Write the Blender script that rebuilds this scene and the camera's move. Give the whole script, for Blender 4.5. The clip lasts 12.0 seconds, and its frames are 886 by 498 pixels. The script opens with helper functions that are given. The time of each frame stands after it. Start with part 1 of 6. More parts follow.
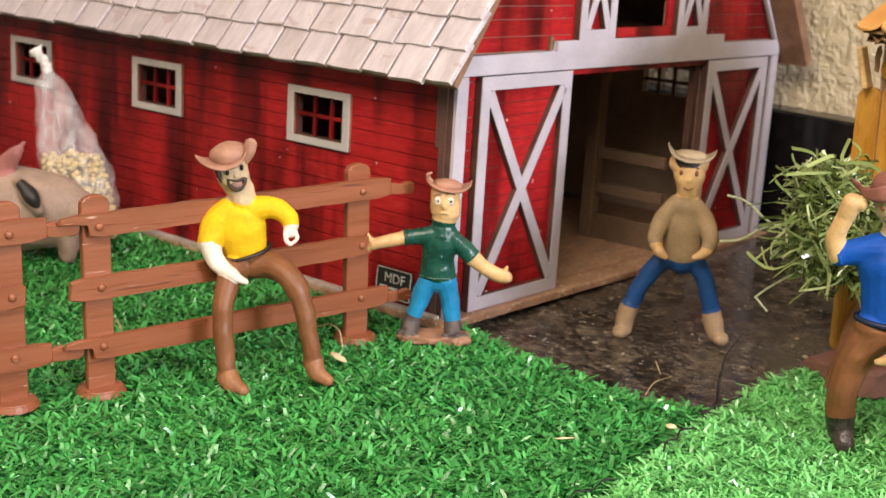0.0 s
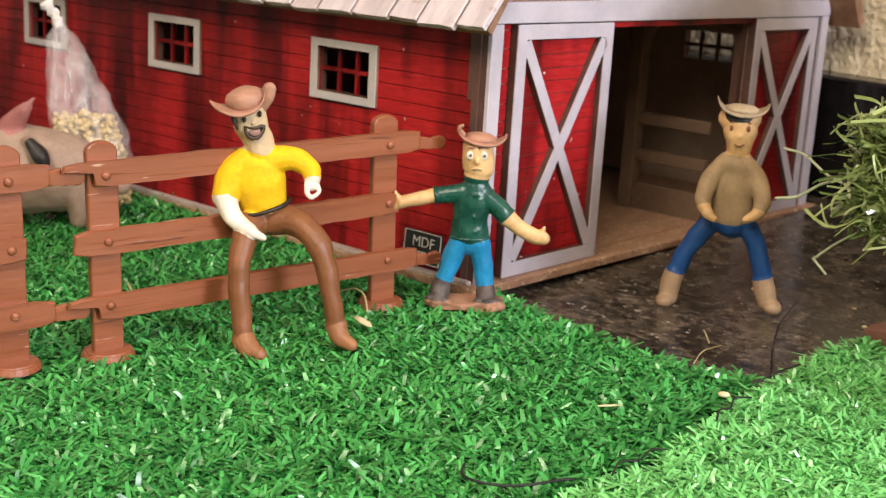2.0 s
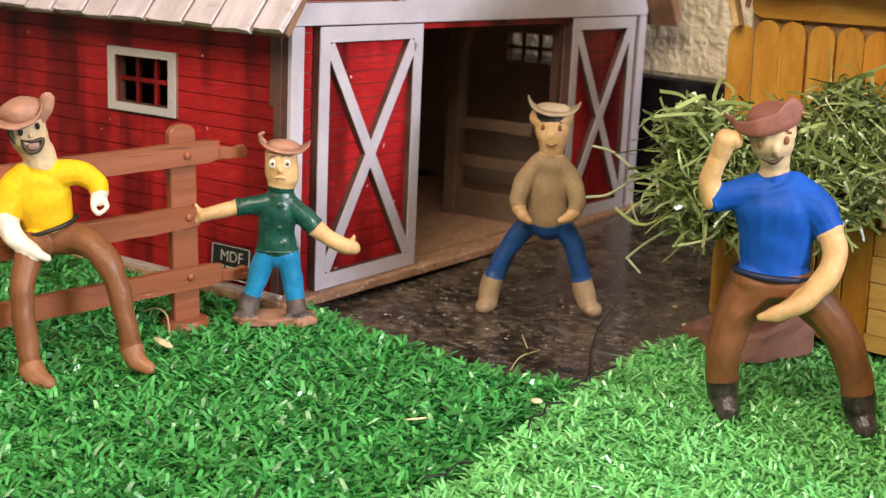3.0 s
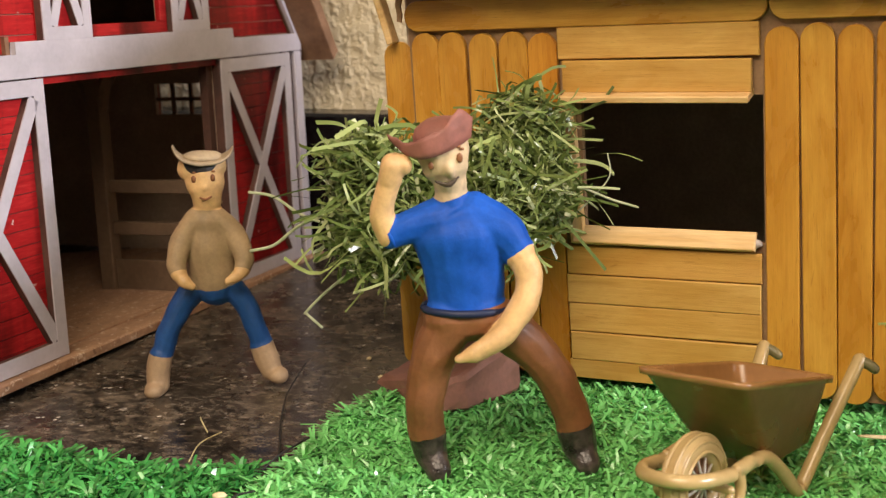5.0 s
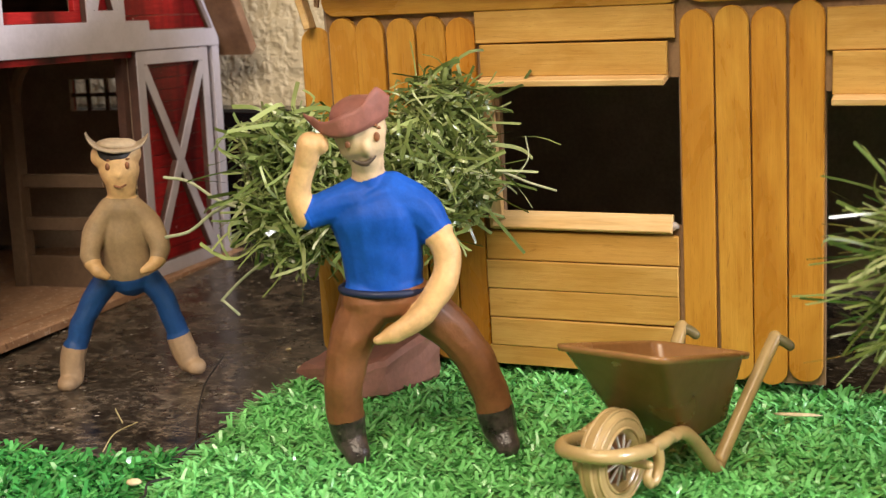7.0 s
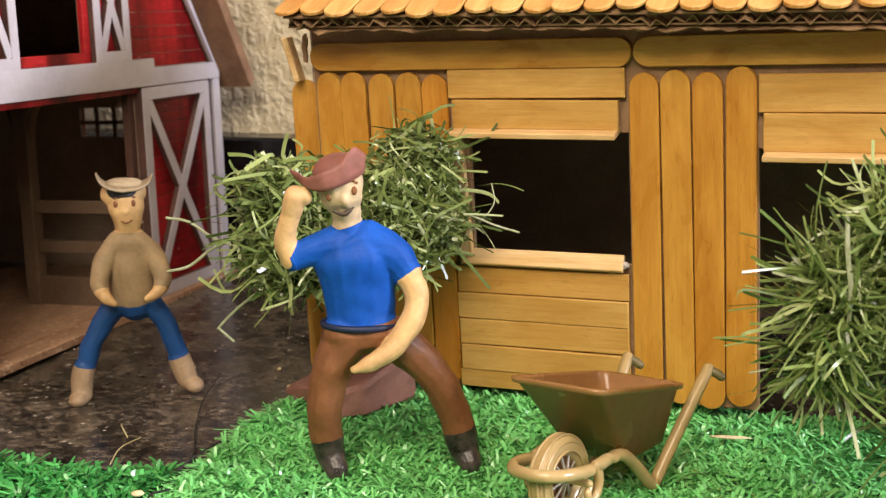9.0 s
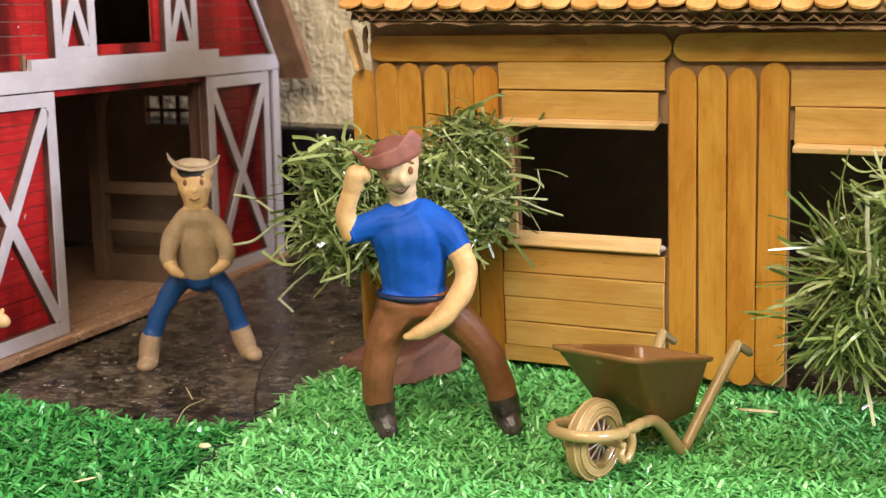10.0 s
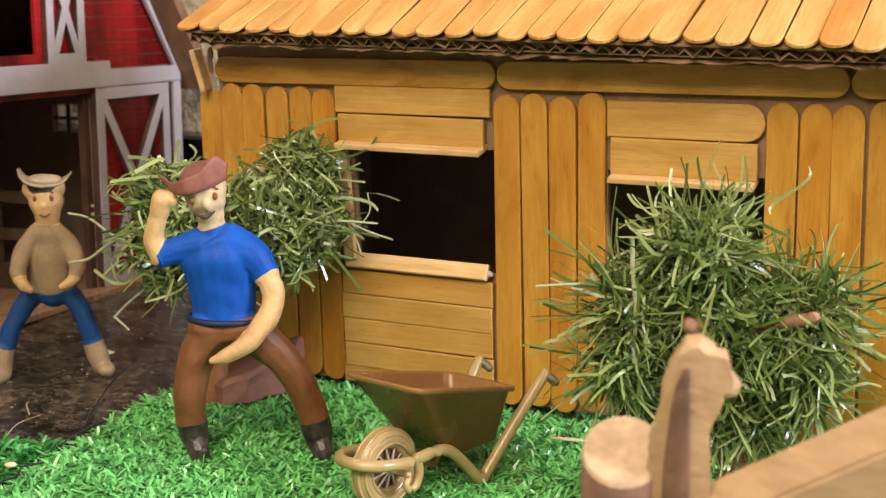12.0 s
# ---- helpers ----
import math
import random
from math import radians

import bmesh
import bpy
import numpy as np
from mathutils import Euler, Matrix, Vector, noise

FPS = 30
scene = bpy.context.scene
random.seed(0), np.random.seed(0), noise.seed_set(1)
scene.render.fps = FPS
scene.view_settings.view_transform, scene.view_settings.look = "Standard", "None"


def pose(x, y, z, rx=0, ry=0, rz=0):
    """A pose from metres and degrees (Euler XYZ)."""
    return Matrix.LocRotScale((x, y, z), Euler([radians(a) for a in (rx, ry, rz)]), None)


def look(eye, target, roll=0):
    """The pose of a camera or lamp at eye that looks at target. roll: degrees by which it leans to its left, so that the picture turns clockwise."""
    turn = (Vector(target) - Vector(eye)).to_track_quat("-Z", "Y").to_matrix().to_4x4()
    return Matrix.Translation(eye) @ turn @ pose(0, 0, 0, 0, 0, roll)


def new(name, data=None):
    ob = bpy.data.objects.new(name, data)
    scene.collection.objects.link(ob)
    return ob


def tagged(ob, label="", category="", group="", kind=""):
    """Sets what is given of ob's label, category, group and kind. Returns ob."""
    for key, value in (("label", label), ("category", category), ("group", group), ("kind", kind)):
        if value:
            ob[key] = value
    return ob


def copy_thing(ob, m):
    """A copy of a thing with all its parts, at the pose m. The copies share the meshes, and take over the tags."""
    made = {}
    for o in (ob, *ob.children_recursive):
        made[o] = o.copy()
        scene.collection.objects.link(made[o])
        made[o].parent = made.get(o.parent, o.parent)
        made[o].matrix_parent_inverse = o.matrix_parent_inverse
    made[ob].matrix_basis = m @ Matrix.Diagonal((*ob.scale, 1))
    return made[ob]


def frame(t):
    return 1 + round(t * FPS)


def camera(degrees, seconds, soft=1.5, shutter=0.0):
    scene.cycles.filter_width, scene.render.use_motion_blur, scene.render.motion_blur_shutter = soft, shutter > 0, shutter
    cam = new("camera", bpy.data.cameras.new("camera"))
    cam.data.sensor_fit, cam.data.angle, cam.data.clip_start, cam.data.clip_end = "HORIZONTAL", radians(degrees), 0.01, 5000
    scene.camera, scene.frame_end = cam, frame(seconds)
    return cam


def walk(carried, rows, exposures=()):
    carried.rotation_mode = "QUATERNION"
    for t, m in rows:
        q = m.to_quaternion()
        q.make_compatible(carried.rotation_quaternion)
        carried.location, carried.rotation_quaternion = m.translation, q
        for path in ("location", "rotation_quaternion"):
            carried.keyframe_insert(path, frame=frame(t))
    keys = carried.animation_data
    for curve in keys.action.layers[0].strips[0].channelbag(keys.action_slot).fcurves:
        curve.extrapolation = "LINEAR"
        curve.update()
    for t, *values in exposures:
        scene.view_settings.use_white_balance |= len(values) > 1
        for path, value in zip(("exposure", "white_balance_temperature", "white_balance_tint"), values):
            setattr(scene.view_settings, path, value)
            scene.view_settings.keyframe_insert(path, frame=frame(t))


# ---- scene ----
cam = camera(37.05, 12.0, 1.25)
cam.data.dof.use_dof, cam.data.dof.focus_distance, cam.data.dof.aperture_fstop = True, 0.39, 30.0
PATH = [
    (0, (0.04992, 0.02587, 0.18479), (-1.32056, 1.36866, -0.37973), 2.13),
    (0.5, (0.03701, 0.02914, 0.17185), (-1.35308, 1.35078, -0.39465), 2.44),
    (1, (0.02714, 0.03657, 0.15998), (-1.36709, 1.35448, -0.40505), 2.55),
    (1.5, (0.02772, 0.04419, 0.15846), (-1.37048, 1.35666, -0.40941), 2.36),
    (2, (0.02868, 0.04494, 0.16086), (-1.37011, 1.35753, -0.40529), 2.03),
    (2.5, (0.02662, 0.05731, 0.15156), (-1.35006, 1.39559, -0.40860), 2.13),
    (3, (0.03033, 0.07063, 0.15494), (-1.22546, 1.53060, -0.38494), 1.46),
    (3.5, (0.02582, 0.08678, 0.14863), (-1.11306, 1.64783, -0.36720), 0.06),
    (5.5, (0.00656, 0.12423, 0.14146), (-0.83303, 1.88046, -0.31761), -3.16),
    (6, (0.00617, 0.12872, 0.13933), (-0.80024, 1.90111, -0.31715), -2.96),
    (6.5, (0.00694, 0.12567, 0.13170), (-0.78600, 1.90570, -0.31855), -2.74),
    (8.5, (0.02845, 0.09193, 0.14936), (-0.75978, 1.87226, -0.30792), -2.27),
    (9, (0.03475, 0.08697, 0.15414), (-0.75836, 1.86550, -0.30173), -2.16),
    (9.5, (0.03865, 0.07622, 0.15230), (-0.77102, 1.84805, -0.30050), -1.74),
    (10, (0.04481, 0.05907, 0.15322), (-0.80589, 1.81224, -0.29701), -1.29),
    (10.5, (0.05449, 0.05967, 0.15954), (-0.82096, 1.80032, -0.29184), -1.02),
    (11, (0.06256, 0.08011, 0.16042), (-0.81613, 1.81908, -0.29114), -1.00),
    (11.5, (0.07456, 0.08902, 0.16268), (-0.80489, 1.82703, -0.29105), -0.88),
    (12, (0.10390, 0.08804, 0.16209), (-0.77652, 1.82474, -0.29477), -0.54),
]
walk(cam, [(t, look(eye, target, roll)) for t, eye, target, roll in PATH],
     [(0, 0.0, 6500, 10), (3.5, -0.02, 6520, 10), (5.5, -0.09, 6900, 10), (6.5, -0.03, 6800, 9), (8.5, 0.03, 6480, 9), (10.5, 0.05, 6480, 9), (11.5, 0.0, 6450, 9), (12, -0.10, 6520, 10)])

# ---- room light ----
world = bpy.data.worlds.new("room_air")
world.use_nodes = True
world.node_tree.nodes["Background"].inputs[0].default_value = (1.0, 0.93, 0.86, 1)
world.node_tree.nodes["Background"].inputs[1].default_value = 0.30
scene.world = world


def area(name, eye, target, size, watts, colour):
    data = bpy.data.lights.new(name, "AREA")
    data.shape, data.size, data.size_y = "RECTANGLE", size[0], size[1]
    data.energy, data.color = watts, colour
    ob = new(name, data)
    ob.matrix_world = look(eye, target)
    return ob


# Unseen lamp without a fixture, added above the counter to brighten the farm.
area("added_front_lamp", (0.0, -0.02, 0.54), (-0.06, 0.38, 0.03), (0.50, 0.30), 4.7, (1.0, 0.84, 0.67))
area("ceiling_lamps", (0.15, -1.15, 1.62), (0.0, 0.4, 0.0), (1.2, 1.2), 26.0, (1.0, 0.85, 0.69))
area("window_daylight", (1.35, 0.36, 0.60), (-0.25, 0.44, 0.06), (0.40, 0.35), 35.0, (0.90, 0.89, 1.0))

# ---- materials ----
def shade(name):
    m = bpy.data.materials.new(name)
    m.use_nodes = True
    nt = m.node_tree
    return m, nt, nt.nodes["Principled BSDF"]


def node(nt, kind, **kw):
    n = nt.nodes.new(kind)
    for k, v in kw.items():
        n.inputs[k].default_value = v
    return n


def coords(nt, stretch, jump=True):
    """Object coordinates, stretched, moved at random from object to object."""
    tc, mp = nt.nodes.new("ShaderNodeTexCoord"), nt.nodes.new("ShaderNodeMapping")
    mp.inputs["Scale"].default_value = stretch
    nt.links.new(tc.outputs["Object"], mp.inputs["Vector"])
    if not jump:
        return mp.outputs[0]
    oi, mul, add = nt.nodes.new("ShaderNodeObjectInfo"), nt.nodes.new("ShaderNodeMath"), nt.nodes.new("ShaderNodeVectorMath")
    mul.operation, mul.inputs[1].default_value = "MULTIPLY", 37.0
    nt.links.new(oi.outputs["Random"], mul.inputs[0])
    nt.links.new(mp.outputs[0], add.inputs[0])
    nt.links.new(mul.outputs[0], add.inputs[1])
    return add.outputs[0]


def ramp(nt, src, stops):
    r = nt.nodes.new("ShaderNodeValToRGB")
    r.color_ramp.elements[0].position, r.color_ramp.elements[0].color = stops[0][0], (*stops[0][1], 1)
    r.color_ramp.elements[1].position, r.color_ramp.elements[1].color = stops[-1][0], (*stops[-1][1], 1)
    for p, c in stops[1:-1]:
        r.color_ramp.elements.new(p).color = (*c, 1)
    nt.links.new(src, r.inputs[0])
    return r.outputs[0]


def mix(nt, kind, fac, a, b):
    n = nt.nodes.new("ShaderNodeMixRGB")
    n.blend_type = kind
    for i, v in enumerate((fac, a, b)):
        if isinstance(v, (int, float)):
            n.inputs[i].default_value = v if i == 0 else (v, v, v, 1)
        elif isinstance(v, tuple):
            n.inputs[i].default_value = (*v, 1)
        else:
            nt.links.new(v, n.inputs[i])
    return n.outputs[0]


def bump(nt, bsdf, height, strength, dist=0.0004):
    b = node(nt, "ShaderNodeBump", Strength=strength, Distance=dist)
    nt.links.new(height, b.inputs["Height"])
    nt.links.new(b.outputs[0], bsdf.inputs["Normal"])


def stuff_mat(name, c1, c2, scale=120.0, fine=900.0, rough=0.5, relief=0.25, stretch=(1, 1, 1), island=0.0, spec=0.5, metal=0.0, fine_dark=0.78, dist=0.0004, per_object=0.0):
    """Two colours in broad blotches, fine grain over them, relief from both."""
    m, nt, p = shade(name)
    v = coords(nt, stretch)
    a = node(nt, "ShaderNodeTexNoise", Scale=scale, Detail=4.0, Roughness=0.6)
    b = node(nt, "ShaderNodeTexNoise", Scale=fine, Detail=3.0, Roughness=0.6)
    nt.links.new(v, a.inputs["Vector"])
    nt.links.new(v, b.inputs["Vector"])
    col = ramp(nt, a.outputs["Fac"], [(0.36, c1), (0.66, c2)])
    grain = ramp(nt, b.outputs["Fac"], [(0.3, (fine_dark,) * 3), (0.65, (1.0, 1.0, 1.0))])
    col = mix(nt, "MULTIPLY", 1.0, col, grain)
    if island:
        g = nt.nodes.new("ShaderNodeNewGeometry")
        col = mix(nt, "MULTIPLY", 1.0, col, ramp(nt, g.outputs["Random Per Island"], [(0.0, (1 - island,) * 3), (1.0, (1 + 0.5 * island,) * 3)]))
    if per_object:
        g = nt.nodes.new("ShaderNodeObjectInfo")
        col = mix(nt, "MULTIPLY", 1.0, col, ramp(nt, g.outputs["Random"], [(0.0, (1 - per_object, 1 - 1.25 * per_object, 1 - 1.6 * per_object)), (1.0, (1.0, 1.0, 1.0))]))
    nt.links.new(col, p.inputs["Base Color"])
    rr = ramp(nt, a.outputs["Fac"], [(0.3, (rough * 0.8,) * 3), (0.7, (min(1, rough * 1.2),) * 3)])
    nt.links.new(rr, p.inputs["Roughness"])
    p.inputs["Specular IOR Level"].default_value, p.inputs["Metallic"].default_value = spec, metal
    if relief:
        bump(nt, p, mix(nt, "ADD", 0.5, a.outputs["Fac"], b.outputs["Fac"]), relief, dist)
    return m


def clay(name, c, rough=0.5, dark=0.72, spec=0.4):
    return stuff_mat(name, tuple(x * dark for x in c), c, scale=110, fine=700, rough=rough, relief=0.35, fine_dark=0.86, spec=spec, dist=0.0006)


def red_board():
    """Red printed boards with dark drips, rubbed patches and pale nicks."""
    m, nt, p = shade("red_boards")
    vr = coords(nt, (1, 1, 1), True)
    drip = node(nt, "ShaderNodeTexNoise", Scale=1.0, Detail=4.0, Roughness=0.62, Distortion=0.15)
    nt.links.new(coords(nt, (30, 30, 6), False), drip.inputs["Vector"])
    grain = node(nt, "ShaderNodeTexNoise", Scale=1.0, Detail=5.0, Roughness=0.7)
    nt.links.new(coords(nt, (110, 110, 900), True), grain.inputs["Vector"])
    nick = node(nt, "ShaderNodeTexNoise", Scale=330.0, Detail=2.0, Roughness=0.5)
    nt.links.new(vr, nick.inputs["Vector"])
    col = ramp(nt, grain.outputs["Fac"], [(0.3, (0.25, 0.008, 0.010)), (0.55, (0.39, 0.014, 0.016)), (0.75, (0.48, 0.040, 0.036))])
    dark = ramp(nt, drip.outputs["Fac"], [(0.33, (0.26, 0.22, 0.22)), (0.45, (0.58, 0.54, 0.54)), (0.56, (1.0, 1.0, 1.0))])
    col = mix(nt, "MULTIPLY", 1.0, col, dark)
    streak = node(nt, "ShaderNodeTexNoise", Scale=1.0, Detail=3.0, Roughness=0.5, Distortion=0.3)
    nt.links.new(coords(nt, (62, 62, 9), False), streak.inputs["Vector"])
    col = mix(nt, "MULTIPLY", 1.0, col, ramp(nt, streak.outputs["Fac"], [(0.32, (0.26, 0.20, 0.20)), (0.42, (0.62, 0.55, 0.55)), (0.51, (1.0, 1.0, 1.0))]))
    pale = ramp(nt, nick.outputs["Fac"], [(0.745, (0, 0, 0)), (0.785, (1, 1, 1))])
    col = mix(nt, "MIX", pale, col, (0.62, 0.42, 0.38))
    nt.links.new(col, p.inputs["Base Color"])
    p.inputs["Roughness"].default_value = 0.48
    p.inputs["Specular IOR Level"].default_value = 0.20
    bump(nt, p, grain.outputs["Fac"], 0.12, 0.0003)
    return m


def granite():
    m, nt, p = shade("brown_black_granite")
    v = coords(nt, (1, 1, 1), False)
    vs = coords(nt, (0.8, 1.15, 1), False)
    big = node(nt, "ShaderNodeTexNoise", Scale=45.0, Detail=6.0, Roughness=0.7)
    mid = node(nt, "ShaderNodeTexNoise", Scale=300.0, Detail=6.0, Roughness=0.75, Distortion=0.3)
    fine = node(nt, "ShaderNodeTexNoise", Scale=1500.0, Detail=2.0)
    spk = node(nt, "ShaderNodeTexVoronoi", Scale=260.0)
    nt.links.new(vs, mid.inputs["Vector"])
    for n in (big, fine, spk):
        nt.links.new(v, n.inputs["Vector"])
    col = ramp(nt, mid.outputs["Fac"], [(0.38, (0.016, 0.0145, 0.013)), (0.49, (0.056, 0.047, 0.038)), (0.60, (0.165, 0.138, 0.108)), (0.72, (0.34, 0.29, 0.245))])
    col = mix(nt, "MULTIPLY", 1.0, col, ramp(nt, big.outputs["Fac"], [(0.34, (0.42, 0.42, 0.42)), (0.64, (1.35, 1.30, 1.22))]))
    col = mix(nt, "MULTIPLY", 1.0, col, ramp(nt, fine.outputs["Fac"], [(0.35, (0.55, 0.55, 0.55)), (0.6, (1.15, 1.15, 1.15))]))
    fleck = ramp(nt, spk.outputs["Distance"], [(0.14, (1, 1, 1)), (0.22, (0, 0, 0))])
    pick = node(nt, "ShaderNodeTexNoise", Scale=140.0, Detail=1.0)
    nt.links.new(v, pick.inputs["Vector"])
    fleck = mix(nt, "MULTIPLY", 1.0, fleck, ramp(nt, pick.outputs["Fac"], [(0.56, (0, 0, 0)), (0.64, (1, 1, 1))]))
    col = mix(nt, "MIX", fleck, col, (0.55, 0.50, 0.44))
    nt.links.new(col, p.inputs["Base Color"])
    nt.links.new(ramp(nt, big.outputs["Fac"], [(0.3, (0.16,) * 3), (0.7, (0.36,) * 3)]), p.inputs["Roughness"])
    bump(nt, p, mid.outputs["Fac"], 0.10, 0.0002)
    return m


def stucco():
    m, nt, p = shade("cream_stucco")
    v = coords(nt, (1, 1, 1), False)
    a = node(nt, "ShaderNodeTexNoise", Scale=165.0, Detail=3.0, Roughness=0.55, Distortion=0.2)
    b = node(nt, "ShaderNodeTexNoise", Scale=600.0, Detail=3.0)
    c = node(nt, "ShaderNodeTexNoise", Scale=9.0, Detail=3.0)
    for n in (a, b, c):
        nt.links.new(v, n.inputs["Vector"])
    col = ramp(nt, c.outputs["Fac"], [(0.3, (0.56, 0.482, 0.32)), (0.7, (0.68, 0.59, 0.415))])
    col = mix(nt, "MULTIPLY", 1.0, col, ramp(nt, a.outputs["Fac"], [(0.3, (0.86, 0.84, 0.80)), (0.55, (1, 1, 1))]))
    nt.links.new(col, p.inputs["Base Color"])
    p.inputs["Roughness"].default_value = 0.9
    h = mix(nt, "ADD", 0.15, ramp(nt, a.outputs["Fac"], [(0.38, (0, 0, 0)), (0.62, (1, 1, 1))]), b.outputs["Fac"])
    bump(nt, p, h, 0.65, 0.002)
    return m


def blade_mat(name, c1, c2, glint):
    m, nt, p = shade(name)
    g = nt.nodes.new("ShaderNodeNewGeometry")
    col = ramp(nt, g.outputs["Random Per Island"], [(0.0, c1), (0.95, c2), (1.0, tuple(min(1, x * 1.25 + 0.03) for x in c2))])
    n = node(nt, "ShaderNodeTexNoise", Scale=60.0, Detail=3.0)
    nt.links.new(coords(nt, (1, 1, 1), False), n.inputs["Vector"])
    col = mix(nt, "MULTIPLY", 1.0, col, ramp(nt, n.outputs["Fac"], [(0.3, (0.78, 0.80, 0.78)), (0.7, (1.1, 1.1, 1.1))]))
    nt.links.new(col, p.inputs["Base Color"])
    nt.links.new(ramp(nt, g.outputs["Random Per Island"], [(0.0, (glint * 1.7,) * 3), (0.5, (glint,) * 3), (0.62, (glint * 0.6,) * 3), (1.0, (glint * 1.5,) * 3)]), p.inputs["Roughness"])
    p.inputs["Specular IOR Level"].default_value = 0.55
    return m


def wood(name, deep, light, vein, rough, per_object):
    """A varnished flat stick: broad uneven stain, fine long grain, short dark pores, each stick its own tone."""
    m, nt, p = shade(name)
    stain = node(nt, "ShaderNodeTexNoise", Scale=1.0, Detail=4.0, Roughness=0.6, Distortion=0.5)
    nt.links.new(coords(nt, (34, 110, 60)), stain.inputs["Vector"])
    grain = node(nt, "ShaderNodeTexNoise", Scale=1.0, Detail=6.0, Roughness=0.72, Distortion=0.25)
    nt.links.new(coords(nt, (38, 900, 500)), grain.inputs["Vector"])
    pore = node(nt, "ShaderNodeTexNoise", Scale=1.0, Detail=3.0, Roughness=0.6)
    nt.links.new(coords(nt, (190, 2600, 900)), pore.inputs["Vector"])
    knot = node(nt, "ShaderNodeTexNoise", Scale=1.0, Detail=2.0, Roughness=0.5, Distortion=0.8)
    nt.links.new(coords(nt, (75, 330, 200)), knot.inputs["Vector"])
    col = ramp(nt, stain.outputs["Fac"], [(0.34, deep), (0.62, light)])
    col = mix(nt, "MULTIPLY", 1.0, col, ramp(nt, grain.outputs["Fac"], [(0.30, (0.85, 0.80, 0.72)), (0.52, (0.98, 0.98, 0.97)), (0.72, (1.05, 1.06, 1.09))]))
    col = mix(nt, "MIX", ramp(nt, pore.outputs["Fac"], [(0.61, (0, 0, 0)), (0.71, (0.5,) * 3)]), col, vein)
    col = mix(nt, "MIX", ramp(nt, knot.outputs["Fac"], [(0.71, (0, 0, 0)), (0.79, (0.5,) * 3)]), col, vein)
    info = nt.nodes.new("ShaderNodeObjectInfo")
    k = per_object
    tone = ramp(nt, info.outputs["Random"], [(0.0, (1 - 0.35 * k, 1 - 0.95 * k, 1 - 1.6 * k)), (0.25, (1.0, 1.0, 1.0)), (0.5, (1 - 0.3 * k, 1 - 0.6 * k, 1 - 0.9 * k)), (0.75, (1.0, 1.02, 1.1)), (1.0, (1 - 0.35 * k, 1 - 0.4 * k, 1 - 0.4 * k))])
    nt.links.new(mix(nt, "MULTIPLY", 1.0, col, tone), p.inputs["Base Color"])
    nt.links.new(ramp(nt, stain.outputs["Fac"], [(0.3, (rough * 0.75,) * 3), (0.7, (rough * 1.3,) * 3)]), p.inputs["Roughness"])
    p.inputs["Specular IOR Level"].default_value = 0.4
    bump(nt, p, mix(nt, "ADD", 0.5, grain.outputs["Fac"], stain.outputs["Fac"]), 0.30, 0.0005)
    return m


RED = red_board()
# One white trim paint in two tints: each wall's cool or warm light coloured in.
WHITE_COOL = stuff_mat("white_paint_cool_tint", (0.43, 0.40, 0.44), (0.51, 0.475, 0.52), 60, 500, 0.5, 0.1, fine_dark=0.93)
WHITE_WARM = stuff_mat("white_paint_warm_tint", (0.43, 0.40, 0.39), (0.51, 0.475, 0.455), 60, 500, 0.5, 0.15, fine_dark=0.90)
MDF = stuff_mat("brown_cut_board", (0.17, 0.085, 0.045), (0.27, 0.15, 0.085), 90, 800, 0.7, 0.3)
MDF_DARK = stuff_mat("charred_edge_and_lining", (0.055, 0.025, 0.018), (0.11, 0.048, 0.034), 90, 800, 0.7, 0.3)
# Lining lightened in its base colour to lift the shade inside the barn.
BARN_INSIDE = stuff_mat("lifted_barn_lining", (0.36, 0.26, 0.19), (0.46, 0.34, 0.25), 70, 600, 0.8, 0.3)
BARN_FLOOR = stuff_mat("reddish_barn_floor", (0.28, 0.15, 0.085), (0.46, 0.28, 0.175), 60, 500, 0.6, 0.3, stretch=(1, 3, 1))
RAILWOOD = stuff_mat("stall_wood", (0.13, 0.080, 0.048), (0.18, 0.115, 0.072), 60, 500, 0.7, 0.3)
SHINGLE = stuff_mat("weathered_pale_shingle", (0.49, 0.435, 0.455), (0.62, 0.56, 0.59), 1.0, 3.0, 0.65, 0.35, stretch=(190, 50, 120), fine_dark=0.86, per_object=0.10)
FENCE = stuff_mat("brown_moulded_plastic", (0.215, 0.066, 0.026), (0.27, 0.088, 0.037), 1.0, 2.6, 0.42, 0.35, stretch=(12, 160, 220), fine_dark=0.92, dist=0.0005)
STICK = wood("amber_craft_stick", (0.45, 0.205, 0.026), (0.58, 0.31, 0.050), (0.26, 0.105, 0.018), 0.30, 0.30)
PALE_EDGE = stuff_mat("pale_greyish_board", (0.36, 0.30, 0.26), (0.48, 0.41, 0.36), 90, 700, 0.75, 0.3)
STICK_BARE = wood("bare_flecked_stick", (0.475, 0.258, 0.056), (0.585, 0.35, 0.095), (0.28, 0.14, 0.03), 0.42, 0.14)
STICK_PALE = stuff_mat("bare_stick_edge", (0.62, 0.38, 0.14), (0.76, 0.53, 0.26), 1.0, 3.0, 0.6, 0.25, stretch=(40, 400, 400), fine_dark=0.85)
STICK_ROOF = wood("orange_roof_stick", (0.55, 0.27, 0.065), (0.68, 0.40, 0.135), (0.34, 0.16, 0.05), 0.42, 0.18)
CARD = stuff_mat("brown_cardboard", (0.23, 0.13, 0.062), (0.34, 0.205, 0.105), 80, 700, 0.85, 0.2)
